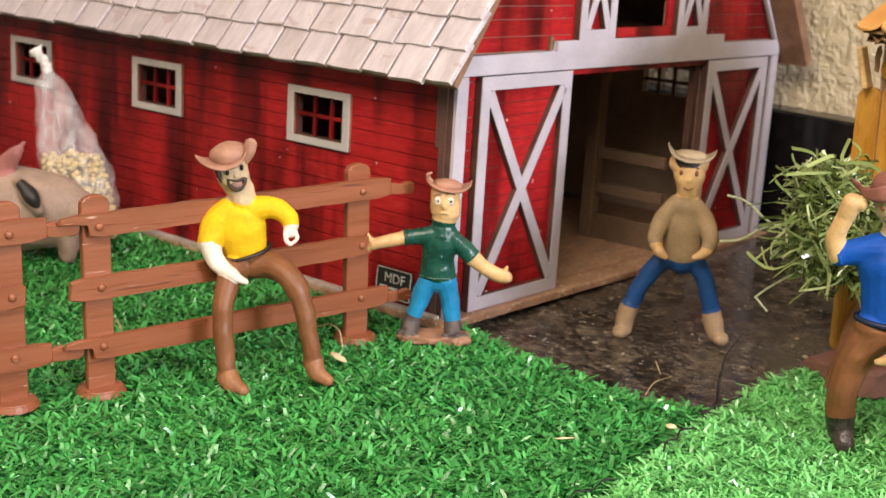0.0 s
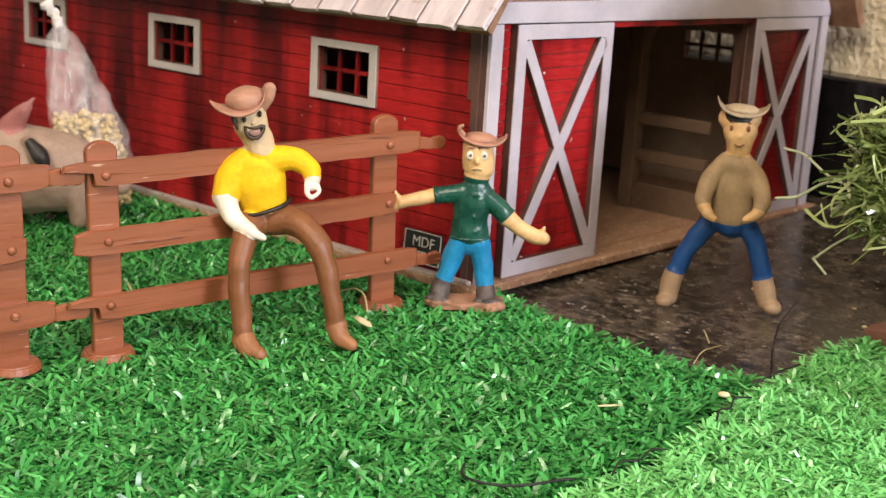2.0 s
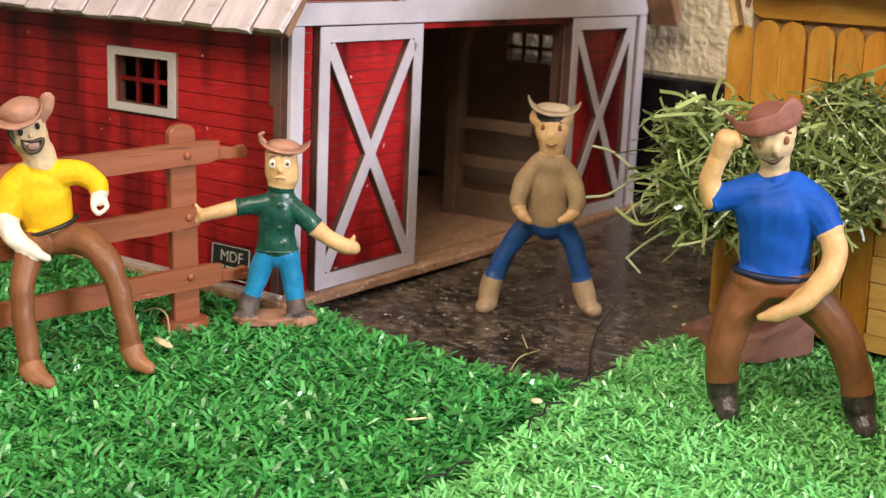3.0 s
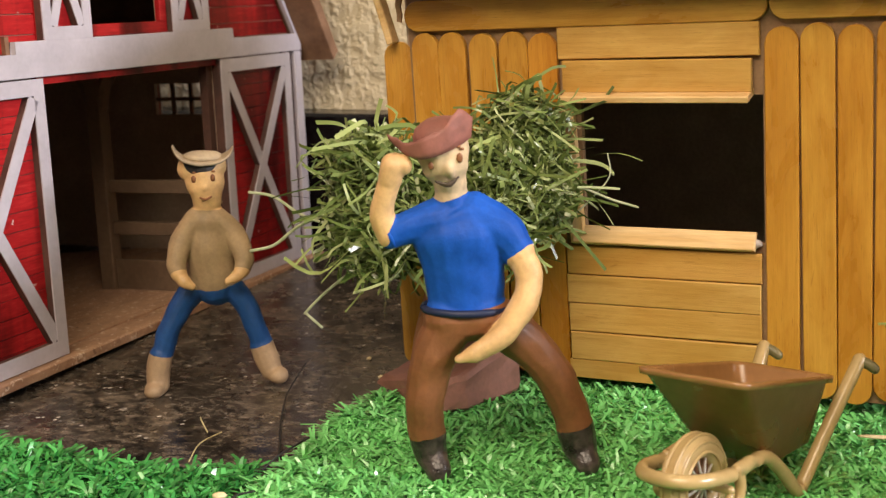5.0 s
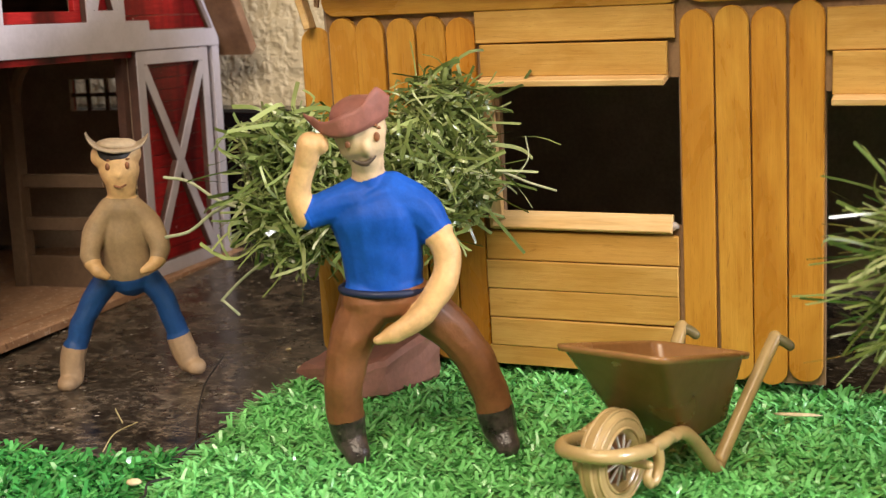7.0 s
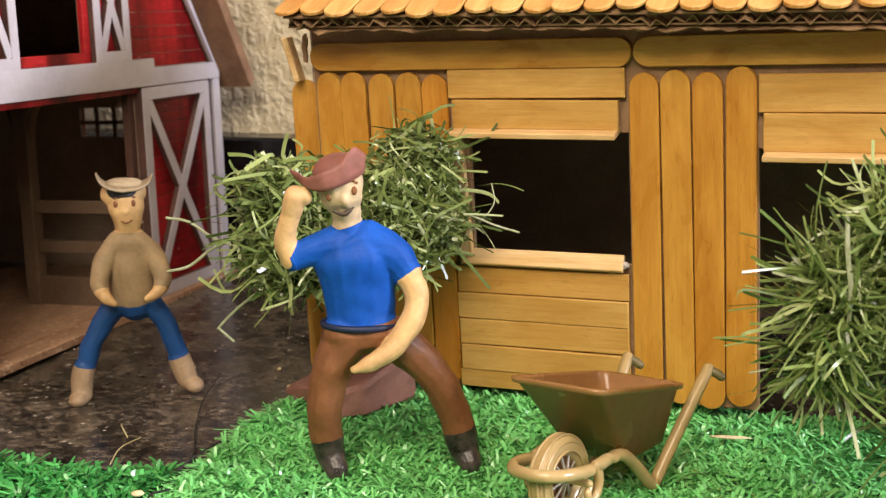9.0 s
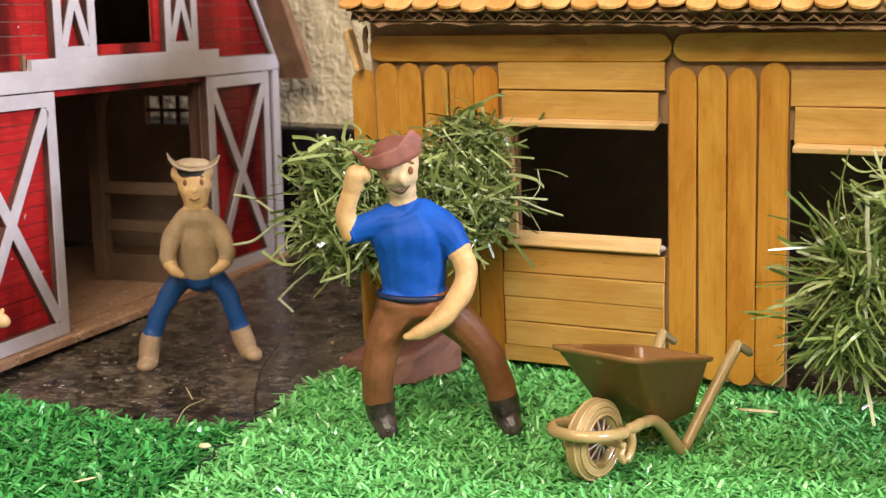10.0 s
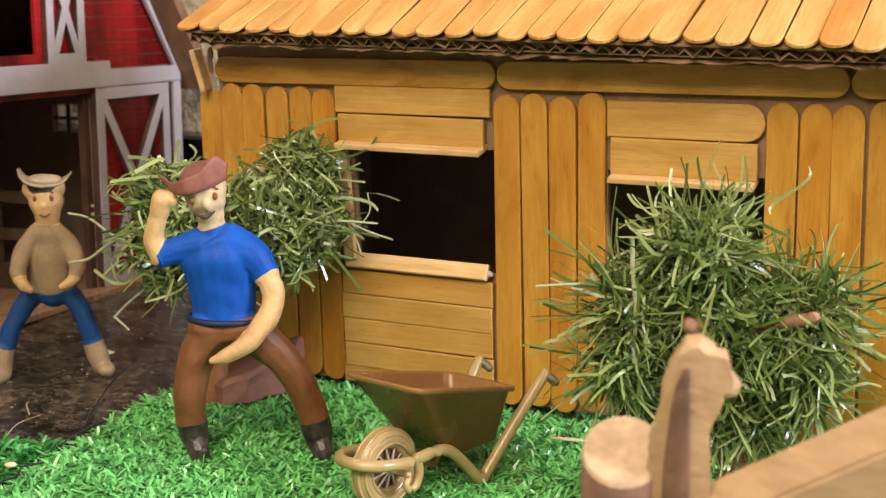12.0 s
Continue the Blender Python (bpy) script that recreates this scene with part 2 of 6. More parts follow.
# Paler than the outer cardboard: haze and fill in the shed's shade, put into colour.
CARD_INSIDE = stuff_mat("lifted_cardboard_inside", (0.34, 0.25, 0.18), (0.43, 0.32, 0.23), 80, 700, 0.9, 0.2)
GRANITE = granite()
STUCCO = stucco()
BLACK_STONE = stuff_mat("black_polished_upstand", (0.006, 0.006, 0.007), (0.014, 0.013, 0.013), 120, 700, 0.18, 0.05)
PLAIN_WALL = stuff_mat("pale_room_paint", (0.68, 0.63, 0.56), (0.74, 0.69, 0.62), 6, 90, 0.85, 0.1, fine_dark=0.95)
GRASS_DEEP = blade_mat("deep_green_blades", (0.024, 0.165, 0.032), (0.074, 0.370, 0.085), 0.20)
GRASS_FRESH = blade_mat("fresh_green_blades", (0.110, 0.40, 0.100), (0.215, 0.62, 0.20), 0.18)
# Backing coloured green so the shaded gaps between blades come out lighter.
TURF_BACK = stuff_mat("green_turf_backing", (0.025, 0.13, 0.036), (0.045, 0.20, 0.06), 200, 900, 0.9, 0.3)
STRAW = stuff_mat("dry_straw", (0.40, 0.34, 0.16), (0.56, 0.50, 0.28), 200, 900, 0.6, 0.2)
CHIP = stuff_mat("pale_wood_chip", (0.60, 0.48, 0.26), (0.76, 0.64, 0.40), 150, 900, 0.7, 0.3)
THREAD = stuff_mat("black_thread", (0.008, 0.008, 0.008), (0.018, 0.016, 0.016), 300, 900, 0.6, 0.2)


def scuffed(m, pale, stretch, low):
    """Thin pale scratches laid over a finished material."""
    nt = m.node_tree
    p = nt.nodes["Principled BSDF"]
    was = p.inputs["Base Color"].links[0].from_socket
    n = node(nt, "ShaderNodeTexNoise", Scale=1.0, Detail=3.0, Roughness=0.6, Distortion=0.4)
    nt.links.new(coords(nt, stretch), n.inputs["Vector"])
    nt.links.new(mix(nt, "MIX", ramp(nt, n.outputs["Fac"], [(low, (0, 0, 0)), (low + 0.03, (0.8,) * 3)]), was, pale), p.inputs["Base Color"])


scuffed(FENCE, (0.10, 0.030, 0.014), (16, 220, 340), 0.665)
scuffed(FENCE, (0.55, 0.36, 0.27), (45, 300, 600), 0.685)
scuffed(SHINGLE, (0.40, 0.31, 0.30), (70, 150, 110), 0.63)
scuffed(STICK, (0.74, 0.53, 0.25), (300, 420, 420), 0.765)
scuffed(BARN_FLOOR, (0.58, 0.44, 0.33), (420, 380, 420), 0.60)
scuffed(BARN_FLOOR, (0.16, 0.085, 0.05), (300, 240, 300), 0.64)


# ---- building helpers; shapes are drawn in millimetres ----
MM = 0.001


def to_mesh(name, bm, mats, smooth=False):
    bmesh.ops.scale(bm, vec=(MM, MM, MM), verts=bm.verts)
    bmesh.ops.recalc_face_normals(bm, faces=bm.faces)
    me = bpy.data.meshes.new(name)
    if smooth:
        for f in bm.faces:
            f.smooth = True
    bm.to_mesh(me)
    bm.free()
    for m in mats if isinstance(mats, (list, tuple)) else (mats,):
        me.materials.append(m)
    return me


def part(name, bm, mats, parent=None, label="", smooth=False, at=None):
    ob = new(name, to_mesh(name, bm, mats, smooth))
    ob.parent = parent
    if at is not None:
        ob.matrix_basis = at
    return tagged(ob, label)


def piece(name, me, parent, at):
    ob = new(name, me)
    ob.parent = parent
    ob.matrix_basis = at
    return ob


def thing(name, at, label, category, group="", kind=""):
    ob = new(name)
    ob.empty_display_size = 0.01
    ob.matrix_basis = at
    return tagged(ob, label, category, group, kind)


def box(bm, x0, y0, z0, x1, y1, z1, bevel=0.0, mat=0):
    vs = [bm.verts.new(p) for p in ((x0, y0, z0), (x1, y0, z0), (x1, y1, z0), (x0, y1, z0), (x0, y0, z1), (x1, y0, z1), (x1, y1, z1), (x0, y1, z1))]
    fs = [bm.faces.new([vs[i] for i in q]) for q in ((3, 2, 1, 0), (4, 5, 6, 7), (0, 1, 5, 4), (1, 2, 6, 5), (2, 3, 7, 6), (3, 0, 4, 7))]
    if bevel:
        es = list({e for f in fs for e in f.edges})
        got = bmesh.ops.bevel(bm, geom=es, offset=bevel, segments=1, affect="EDGES", profile=0.5)
        fs = got["faces"] + [f for f in fs if f.is_valid]
    for f in fs:
        f.material_index = mat
    return bm


def prism(bm, outline, a, b, axes="xzy", mat=0, bevel=0.0):
    """An outline in the first two axes, drawn out from a to b along the third."""
    ix = ["xyz".index(c) for c in axes]

    def vert(p, d):
        v = [0, 0, 0]
        v[ix[0]], v[ix[1]], v[ix[2]] = p[0], p[1], d
        return bm.verts.new(v)

    lo, hi = [vert(p, a) for p in outline], [vert(p, b) for p in outline]
    n = len(outline)
    fs = [bm.faces.new(lo), bm.faces.new(hi[::-1])]
    fs += [bm.faces.new((lo[i], hi[i], hi[(i + 1) % n], lo[(i + 1) % n])) for i in range(n)]
    if bevel:
        got = bmesh.ops.bevel(bm, geom=list({e for f in fs[:2] for e in f.edges}), offset=bevel, segments=1, affect="EDGES", profile=0.5)
        fs = got["faces"] + [f for f in fs if f.is_valid]
    for f in fs:
        f.material_index = mat
    return bm


def strip(bm, p, q, width, a, b, mat=0):
    """A flat bar from p to q in x and z, of that width, from y = a to b."""
    d = Vector((q[0] - p[0], q[1] - p[1])).normalized() * width / 2
    n = Vector((-d.y, d.x))
    return prism(bm, [(p[0] + n.x, p[1] + n.y), (p[0] - n.x, p[1] - n.y), (q[0] - n.x, q[1] - n.y), (q[0] + n.x, q[1] + n.y)], a, b, mat=mat)


def smooth_line(pts, radii, step):
    """Points and radii along a smooth line through the given ones."""
    P = [Vector(p) for p in pts]
    P = [2 * P[0] - P[1]] + P + [2 * P[-1] - P[-2]]
    R = [radii[0]] + list(radii) + [radii[-1]]
    out = []
    for i in range(1, len(P) - 2):
        n = max(1, step)
        for k in range(n):
            t = k / n
            a, b, c, d = P[i - 1 : i + 3]
            out.append((0.5 * (2 * b + (c - a) * t + (2 * a - 5 * b + 4 * c - d) * t * t + (3 * b - a - 3 * c + d) * t**3), R[i] + (R[i + 1] - R[i]) * (3 * t * t - 2 * t**3)))
    out.append((P[-2], R[-2]))
    return out


SAMPLES = []  # points, radii and clay of all limbs drawn since it was last emptied


def tube(bm, pts, radii, mat=0, seg=12, step=4, flat=1.0, round_ends=True, side=(0, 1, 0)):
    """A rounded limb along a smooth line. flat: its depth along side, as a share of its width."""
    line = smooth_line(pts, radii, step)
    SAMPLES.append((np.array([p for p, _ in line]), np.array([r for _, r in line]), mat, np.array(line[0][0] - line[1][0]), np.array(line[-1][0] - line[-2][0])))
    if round_ends:
        (p0, r0), (p1, r1) = line[0], line[-1]
        d0, d1 = (line[0][0] - line[1][0]).normalized(), (line[-1][0] - line[-2][0]).normalized()
        cap = [(0.97, 0.26), (0.80, 0.60), (0.45, 0.89), (0.12, 0.993)]
        line = [(p0 + d0 * r0 * b, r0 * a) for a, b in cap[::-1]] + line + [(p1 + d1 * r1 * b, r1 * a) for a, b in cap]
    rings, s = [], Vector(side)
    for i, (p, r) in enumerate(line):
        t = (line[min(i + 1, len(line) - 1)][0] - line[max(i - 1, 0)][0]).normalized()
        u = t.cross(s)
        u = u.normalized() if u.length > 0.05 else t.orthogonal().normalized()
        w = t.cross(u).normalized()
        rings.append([bm.verts.new(p + r * (math.cos(a) * u + flat * math.sin(a) * w)) for a in (2 * math.pi * k / seg for k in range(seg))])
    fs = []
    for a, b in zip(rings, rings[1:]):
        fs += [bm.faces.new((a[k], a[(k + 1) % seg], b[(k + 1) % seg], b[k])) for k in range(seg)]
    fs += [bm.faces.new(rings[0][::-1]), bm.faces.new(rings[-1])]
    for f in fs:
        f.material_index = mat
    return bm


def ball(bm, c, r, mat=0, tilt=(0, 0, 0), u=14, v=10, lump=0.0):
    SAMPLES.append((np.array([c]), np.array([min(r)]), mat, np.zeros(3), np.zeros(3)))
    got = bmesh.ops.create_uvsphere(bm, u_segments=u, v_segments=v, radius=1.0)
    m = Matrix.Translation(c) @ Euler([radians(a) for a in tilt]).to_matrix().to_4x4() @ Matrix.Diagonal((*r, 1))
    for w in got["verts"]:
        if lump:
            w.co *= 1 + lump * noise.noise(w.co * 2.3 + Vector(c))
        w.co = m @ w.co
    for f in {f for w in got["verts"] for f in w.link_faces}:
        f.material_index = mat
    return bm


def ring(bm, c, axis, big, small, mat=0, seg=28, sides=10):
    """A tyre-like ring round an axis."""
    z = Vector(axis).normalized()
    x = z.orthogonal().normalized()
    y = z.cross(x)
    rows = []
    for i in range(seg):
        a = 2 * math.pi * i / seg
        d = math.cos(a) * x + math.sin(a) * y
        rows.append([bm.verts.new(Vector(c) + d * (big + small[0] * math.cos(b)) + z * small[1] * math.sin(b)) for b in (2 * math.pi * k / sides for k in range(sides))])
    for i in range(seg):
        a, b = rows[i], rows[(i + 1) % seg]
        for k in range(sides):
            bm.faces.new((a[k], b[k], b[(k + 1) % sides], a[(k + 1) % sides])).material_index = mat
    return bm


def ribbons(name, starts, dirs, lengths, widths, curl, normals, segs, mats, base=None, twist=None, taper=0.0):
    """Many bent flat strips in one mesh; lengths in millimetres. curl pulls each one to a side as it goes."""
    n = len(starts)
    k = segs + 1
    t = np.linspace(0, 1, k)[None, :, None]
    L = lengths[:, None, None]
    centre = starts[:, None, :] + dirs[:, None, :] * L * t + curl[:, None, :] * L * t**2
    if twist is not None:
        centre = centre + twist[:, None, :] * L * np.sin(2 * math.pi * t)
    w = (widths[:, None, None] / 2) * (1 - taper * t**2)
    side = np.cross(dirs, normals)
    side /= np.linalg.norm(side, axis=1, keepdims=True) + 1e-9
    a, b = centre - side[:, None, :] * w, centre + side[:, None, :] * w
    verts = np.stack([a, b], 2).reshape(-1, 3) * MM
    row = np.arange(segs)[None, :] * 2 + (np.arange(n) * k * 2)[:, None]
    faces = np.stack([row, row + 1, row + 3, row + 2], -1).reshape(-1, 4)
    mi = np.zeros(len(faces), np.int32)
    if base is not None:
        bv, bf = base
        faces = np.concatenate([faces, bf + len(verts)])
        verts = np.concatenate([verts, bv * MM])
        mi = np.concatenate([mi, np.ones(len(bf), np.int32)])
    me = bpy.data.meshes.new(name)
    me.vertices.add(len(verts))
    me.vertices.foreach_set("co", verts.astype(np.float32).ravel())
    me.loops.add(len(faces) * 4)
    me.loops.foreach_set("vertex_index", faces.astype(np.int32).ravel())
    me.polygons.add(len(faces))
    me.polygons.foreach_set("loop_start", np.arange(0, len(faces) * 4, 4, dtype=np.int32))
    me.polygons.foreach_set("material_index", mi)
    me.polygons.foreach_set("use_smooth", np.ones(len(faces), bool))
    for m in mats:
        me.materials.append(m)
    me.update(calc_edges=True)
    me.validate()
    return me


# ---- setting: counter, wall behind, room ----
def ground_z(y):
    """Height of the counter top, its fall shaped to fit the camera's view; millimetres."""
    return -1.0 - 6.5 * min(1.0, max(0.0, (y - 385.0) / 255.0))


bm = bmesh.new()
ys = (-420, 380, 400, 440, 480, 520, 560, 600, 640, 690)
prism(bm, [(y, ground_z(y)) for y in ys] + [(690, -34), (-420, -34)], -1300, 1200, axes="yzx")
tagged(part("counter", bm, GRANITE), "polished brown-black granite counter under the model farm", "counter", kind="structure")
bm = bmesh.new()
box(bm, -1300, 668, -8, 1200, 690, 58, 1.5)
tagged(part("upstand", bm, BLACK_STONE), "black polished stone upstand along the wall", "upstand", kind="structure")
bm = bmesh.new()
box(bm, -1500, 682, 58.2, 1500, 740, 1750)
tagged(part("wall_north", bm, STUCCO), "rough cream stucco wall behind the model farm", "wall", kind="structure")
# Unseen room shell, added so that light bounces back onto the farm.
bm = bmesh.new()
box(bm, -1560, -2400, -900, -1500, 740, 1750)
tagged(part("wall_west", bm, PLAIN_WALL), "plain pale painted room wall", "wall", kind="structure")
bm = bmesh.new()
box(bm, 1500, -2400, -900, 1560, -150, 1750)
box(bm, 1500, 650, -900, 1560, 740, 1750)
box(bm, 1500, -150, -900, 1560, 650, 450)
box(bm, 1500, -150, 1300, 1560, 650, 1750)
tagged(part("wall_east", bm, PLAIN_WALL), "plain pale painted room wall with a window opening", "wall", kind="structure")
bm = bmesh.new()
box(bm, -1500, -2460, -900, 1500, -2400, 1750)
tagged(part("wall_south", bm, PLAIN_WALL), "plain pale painted room wall", "wall", kind="structure")
bm = bmesh.new()
box(bm, -1560, -2460, 1750, 1560, 740, 1800)
tagged(part("ceiling", bm, PLAIN_WALL), "plain pale painted ceiling", "ceiling", kind="structure")
bm = bmesh.new()
box(bm, -1560, -2460, -950, 1560, 740, -900)
tagged(part("floor", bm, PLAIN_WALL), "plain pale room floor", "floor", kind="structure")


# ---- artificial grass ----
def inside(poly, x, y):
    hit = np.zeros(len(x), bool)
    for (x0, y0), (x1, y1) in zip(poly, poly[1:] + poly[:1]):
        hit ^= ((y0 > y) != (y1 > y)) & (x < (x1 - x0) * (y - y0) / (y1 - y0 + 1e-9) + x0)
    return hit


def turf(name, poly, per_mm2, height, width, lean, mats, seed, label, segs=3, pressed=()):
    """Tufts of short curled blades; each tuft splays out from one hole in the backing."""
    rng = np.random.default_rng(seed)
    px, py = zip(*poly)
    per = 9
    n = int((max(px) - min(px)) * (max(py) - min(py)) * per_mm2 / per)
    x, y = rng.uniform(min(px), max(px), n), rng.uniform(min(py), max(py), n)
    keep = inside(poly, x + 1.6 * np.sin(y * 0.9) + rng.normal(0, 0.8, n), y + 1.6 * np.sin(x * 0.8) + rng.normal(0, 0.8, n))
    x, y = np.repeat(x[keep], per), np.repeat(y[keep], per)
    tall = np.repeat(rng.uniform(0.75, 1.2, keep.sum()), per)
    n = len(x)
    a = rng.uniform(0, 2 * math.pi, n)
    x, y = x + 0.8 * np.cos(a), y + 0.8 * np.sin(a)
    tip = np.clip(np.abs(rng.normal(0.55 * lean, 0.35 * lean, n)), 0, 1.35)
    d = np.stack([np.cos(a) * np.sin(tip), np.sin(a) * np.sin(tip), np.cos(tip)], 1)
    b = a + rng.normal(0, 1.0, n)
    curl = np.stack([np.cos(b), np.sin(b), np.full(n, -0.8)], 1) * rng.uniform(0.25, 1.0, n)[:, None]
    h = height * tall * rng.uniform(0.6, 1.25, n)
    for cx, cy, r in pressed:  # flattened under and round a foot
        h *= np.where((x - cx) ** 2 + (y - cy) ** 2 < r * r, 0.3, 1.0)
    nor = np.stack([np.cos(a), np.sin(a), rng.normal(0, 0.5, n)], 1)
    # backing sheet as a grid of small tiles inside the outline
    s = 6.0
    gx, gy = np.meshgrid(np.arange(min(px), max(px), s), np.arange(min(py), max(py), s))
    gx, gy = gx.ravel(), gy.ravel()
    ok = inside(poly, gx + s / 2, gy + s / 2)
    gx, gy = gx[ok], gy[ok]
    quad = np.stack([np.stack([gx + i * s, gy + j * s, np.full(len(gx), 1.0)], 1) for i, j in ((0, 0), (1, 0), (1, 1), (0, 1))], 1)
    base = (quad.reshape(-1, 3), np.arange(len(gx) * 4).reshape(-1, 4))
    me = ribbons(name, np.stack([x, y, np.full(n, 0.8)], 1), d, h, width * rng.uniform(0.7, 1.3, n), curl, nor, segs, mats, base, taper=0.3)
    return tagged(new(name, me), label, "artificial grass", kind="stuff")


turf("grass_mat", [(-560, 185), (-400, 130), (-172, 120), (-176, 200), (-182, 290), (-179, 316), (-188, 348), (-194, 370), (-196, 392), (-212, 384), (-233, 381), (-266, 382), (-296, 386), (-400, 392), (-560, 409)],
     2.5, 5.4, 1.4, 1.45, (GRASS_DEEP, TURF_BACK), 3, "deep green artificial grass mat with short curled shiny blades", segs=2, pressed=[(-338.6, 241.7, 11), (-324.0, 345.2, 11), (-341, 212, 11), (-356, 109, 11), (-305, 367, 12)])
turf("grass_mat", [(-170, 120), (140, 240), (140, 492), (-60, 492), (-60, 500), (-168, 500), (-176, 478), (-188, 458), (-193, 438), (-188, 412), (-186, 394), (-184, 368), (-180, 348), (-171, 316), (-174, 290)],
     2.75, 4.8, 1.08, 1.2, (GRASS_FRESH, TURF_BACK), 4, "fresh light green artificial grass mat with fine shiny blades", segs=2)

# ---- the red toy barn; x along its front, y into it ----
BARN_AT = pose(-0.3101, 0.3897, 0.0052, -0.69, 2.88, 95.36)
barn = thing("toy_barn", BARN_AT, "red wooden toy barn with white trim and shingle roof, doors open", "toy barn")
DEEP, W0, W1, MID = 392.0, -10.0, 258.0, 124.0
FLOOR_Z, EAVE, BREAK_U, BREAK_Z, TOP_Z = 0.8, 102.0, 46.0, 169.0, 205.0


def roof_u(z):
    """How far in from the wall the gable edge lies at a height."""
    if z <= EAVE:
        return 0.0
    if z <= BREAK_Z:
        return (z - EAVE) * BREAK_U / (BREAK_Z - EAVE)
    return BREAK_U + (z - BREAK_Z) * (MID - W0 - BREAK_U) / (TOP_Z - BREAK_Z)


def sheet_with_holes(xs, zs, skip, a, b):
    """One board in x and z, from y = a to b, with the cells in skip left open."""
    bm = bmesh.new()
    vs = {(i, k): bm.verts.new((x, a, z)) for i, x in enumerate(xs) for k, z in enumerate(zs)}
    fs = [bm.faces.new((vs[i, k], vs[i + 1, k], vs[i + 1, k + 1], vs[i, k + 1])) for i in range(len(xs) - 1) for k in range(len(zs) - 1) if (i, k) not in skip]
    got = bmesh.ops.extrude_face_region(bm, geom=fs)
    for v in got["geom"]:
        if isinstance(v, bmesh.types.BMVert):
            v.co.y = b
    bmesh.ops.delete(bm, geom=[v for v in bm.verts if not v.link_faces], context="VERTS")
    return bm


bm = bmesh.new()
box(bm, -15, -3.6, -2.6, 263, DEEP + 4, FLOOR_Z, 0.4)
part("base_plate", bm, BARN_FLOOR, barn, "reddish brown wooden base board")
# A strip paler than the base plate runs along its ledge.
bm = bmesh.new()
box(bm, -14.7, 2.0, FLOOR_Z - 0.2, -10.4, DEEP, FLOOR_Z + 1.4, 0.3)
part("base_edge", bm, PALE_EDGE, barn, "pale strip along the wall foot")


def boards(u0, u1, z0, z1, holes, to_matrix, pitch=6.6, gabled=False, proud=0.9):
    """Courses of boards over a wall, broken at the holes (u0, u1, z0, z1)."""
    z, course = z0, random.Random(int(u1 * 10 + z1))
    while z < z1 - 0.5:
        step = pitch * course.uniform(0.78, 1.22)
        za, zb = z, min(z + step, z1)
        mid = (za + zb) / 2
        cut = [(a, b) for a, b, c, d in holes if c < zb - 0.3 and d > za + 0.3]
        inset = roof_u(mid) if gabled else 0.0
        lo, hi = u0 + inset, u1 - inset
        runs, at = [], lo
        for a, b in sorted(cut):
            if a > at:
                runs.append((at, min(a, hi)))
            at = max(at, b)
        if at < hi:
            runs.append((at, hi))
        for a, b in runs:
            if b - a < 1.0:
                continue
            bm = bmesh.new()
            sa, sb = (roof_u(za) - inset, roof_u(zb) - inset) if gabled else (0.0, 0.0)
            left, right = abs(a - lo) < 0.01, abs(b - hi) < 0.01
            prism(bm, [(a + sa * left, za + 0.18), (b - sa * right, za + 0.18), (b - sb * right, zb - 0.18), (a + sb * left, zb - 0.18)], -proud, 0.0)
            part("plank", bm, RED, barn, at=to_matrix)
        z += step


# side walls with three windows each
WIN_V, WIN_Z = (76.3, 187.0, 293.5), 72.8
WIN_FAR = (65.5, 187.0, 293.5)
FAR_Z, FAR_H = WIN_Z + 4.0, 7.6
SIDE_HOLES = [(v - 14.8, v + 14.8, WIN_Z - 9.0, WIN_Z + 9.0) for v in WIN_V]
FAR_HOLES = [(v - 14.8, v + 14.8, FAR_Z - FAR_H, FAR_Z + FAR_H) for v in WIN_FAR]
LEFT = Matrix(((0, 1, 0, -8.2 * MM), (1, 0, 0, 0), (0, 0, 1, 0), (0, 0, 0, 1)))
RIGHT = Matrix(((0, -1, 0, 256.2 * MM), (1, 0, 0, 0), (0, 0, 1, 0), (0, 0, 0, 1)))
# Near wall is lined in the dark edge colour, which darkens its window reveals.
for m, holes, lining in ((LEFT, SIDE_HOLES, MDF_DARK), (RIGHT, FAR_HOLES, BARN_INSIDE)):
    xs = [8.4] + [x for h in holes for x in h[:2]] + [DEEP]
    part("side_wall", sheet_with_holes(xs, (FLOOR_Z, holes[0][2], holes[0][3], EAVE + 6), {(1, 1), (3, 1), (5, 1)}, 0.0, 3.0), lining, barn, "brown-lined wooden side wall", at=m)
bm = bmesh.new()
prism(bm, [(W0 + 2, FLOOR_Z), (W0 + 2, EAVE), (W0 + BREAK_U, BREAK_Z), (MID, TOP_Z), (W1 - BREAK_U, BREAK_Z), (W1 - 2, EAVE), (W1 - 2, FLOOR_Z)], DEEP - 3, DEEP)
part("back_wall", bm, BARN_INSIDE, barn)
# front wall: one board with the doorway and the loft opening
DOOR, LOFT = (66.0, 184.5, FLOOR_Z, 96.6), (96.5, 150.0, 114.5, 160.0)
us, zs = (W0 + 0.6, DOOR[0], LOFT[0], LOFT[1], DOOR[1], W1 - 0.6), (FLOOR_Z, DOOR[3], EAVE, LOFT[2], LOFT[3], BREAK_Z, TOP_Z)
bm = sheet_with_holes(us, zs, {(1, 0), (2, 0), (3, 0), (2, 3)}, 5.0, 8.4)
for v in bm.verts:
    inset = roof_u(v.co.z)
    v.co.x = min(max(v.co.x, W0 + 0.6 + inset), W1 - 0.6 - inset)
bmesh.ops.remove_doubles(bm, verts=bm.verts, dist=0.01)
part("front_wall", bm, BARN_INSIDE, barn, "brown-lined wooden front wall")
bm = bmesh.new()
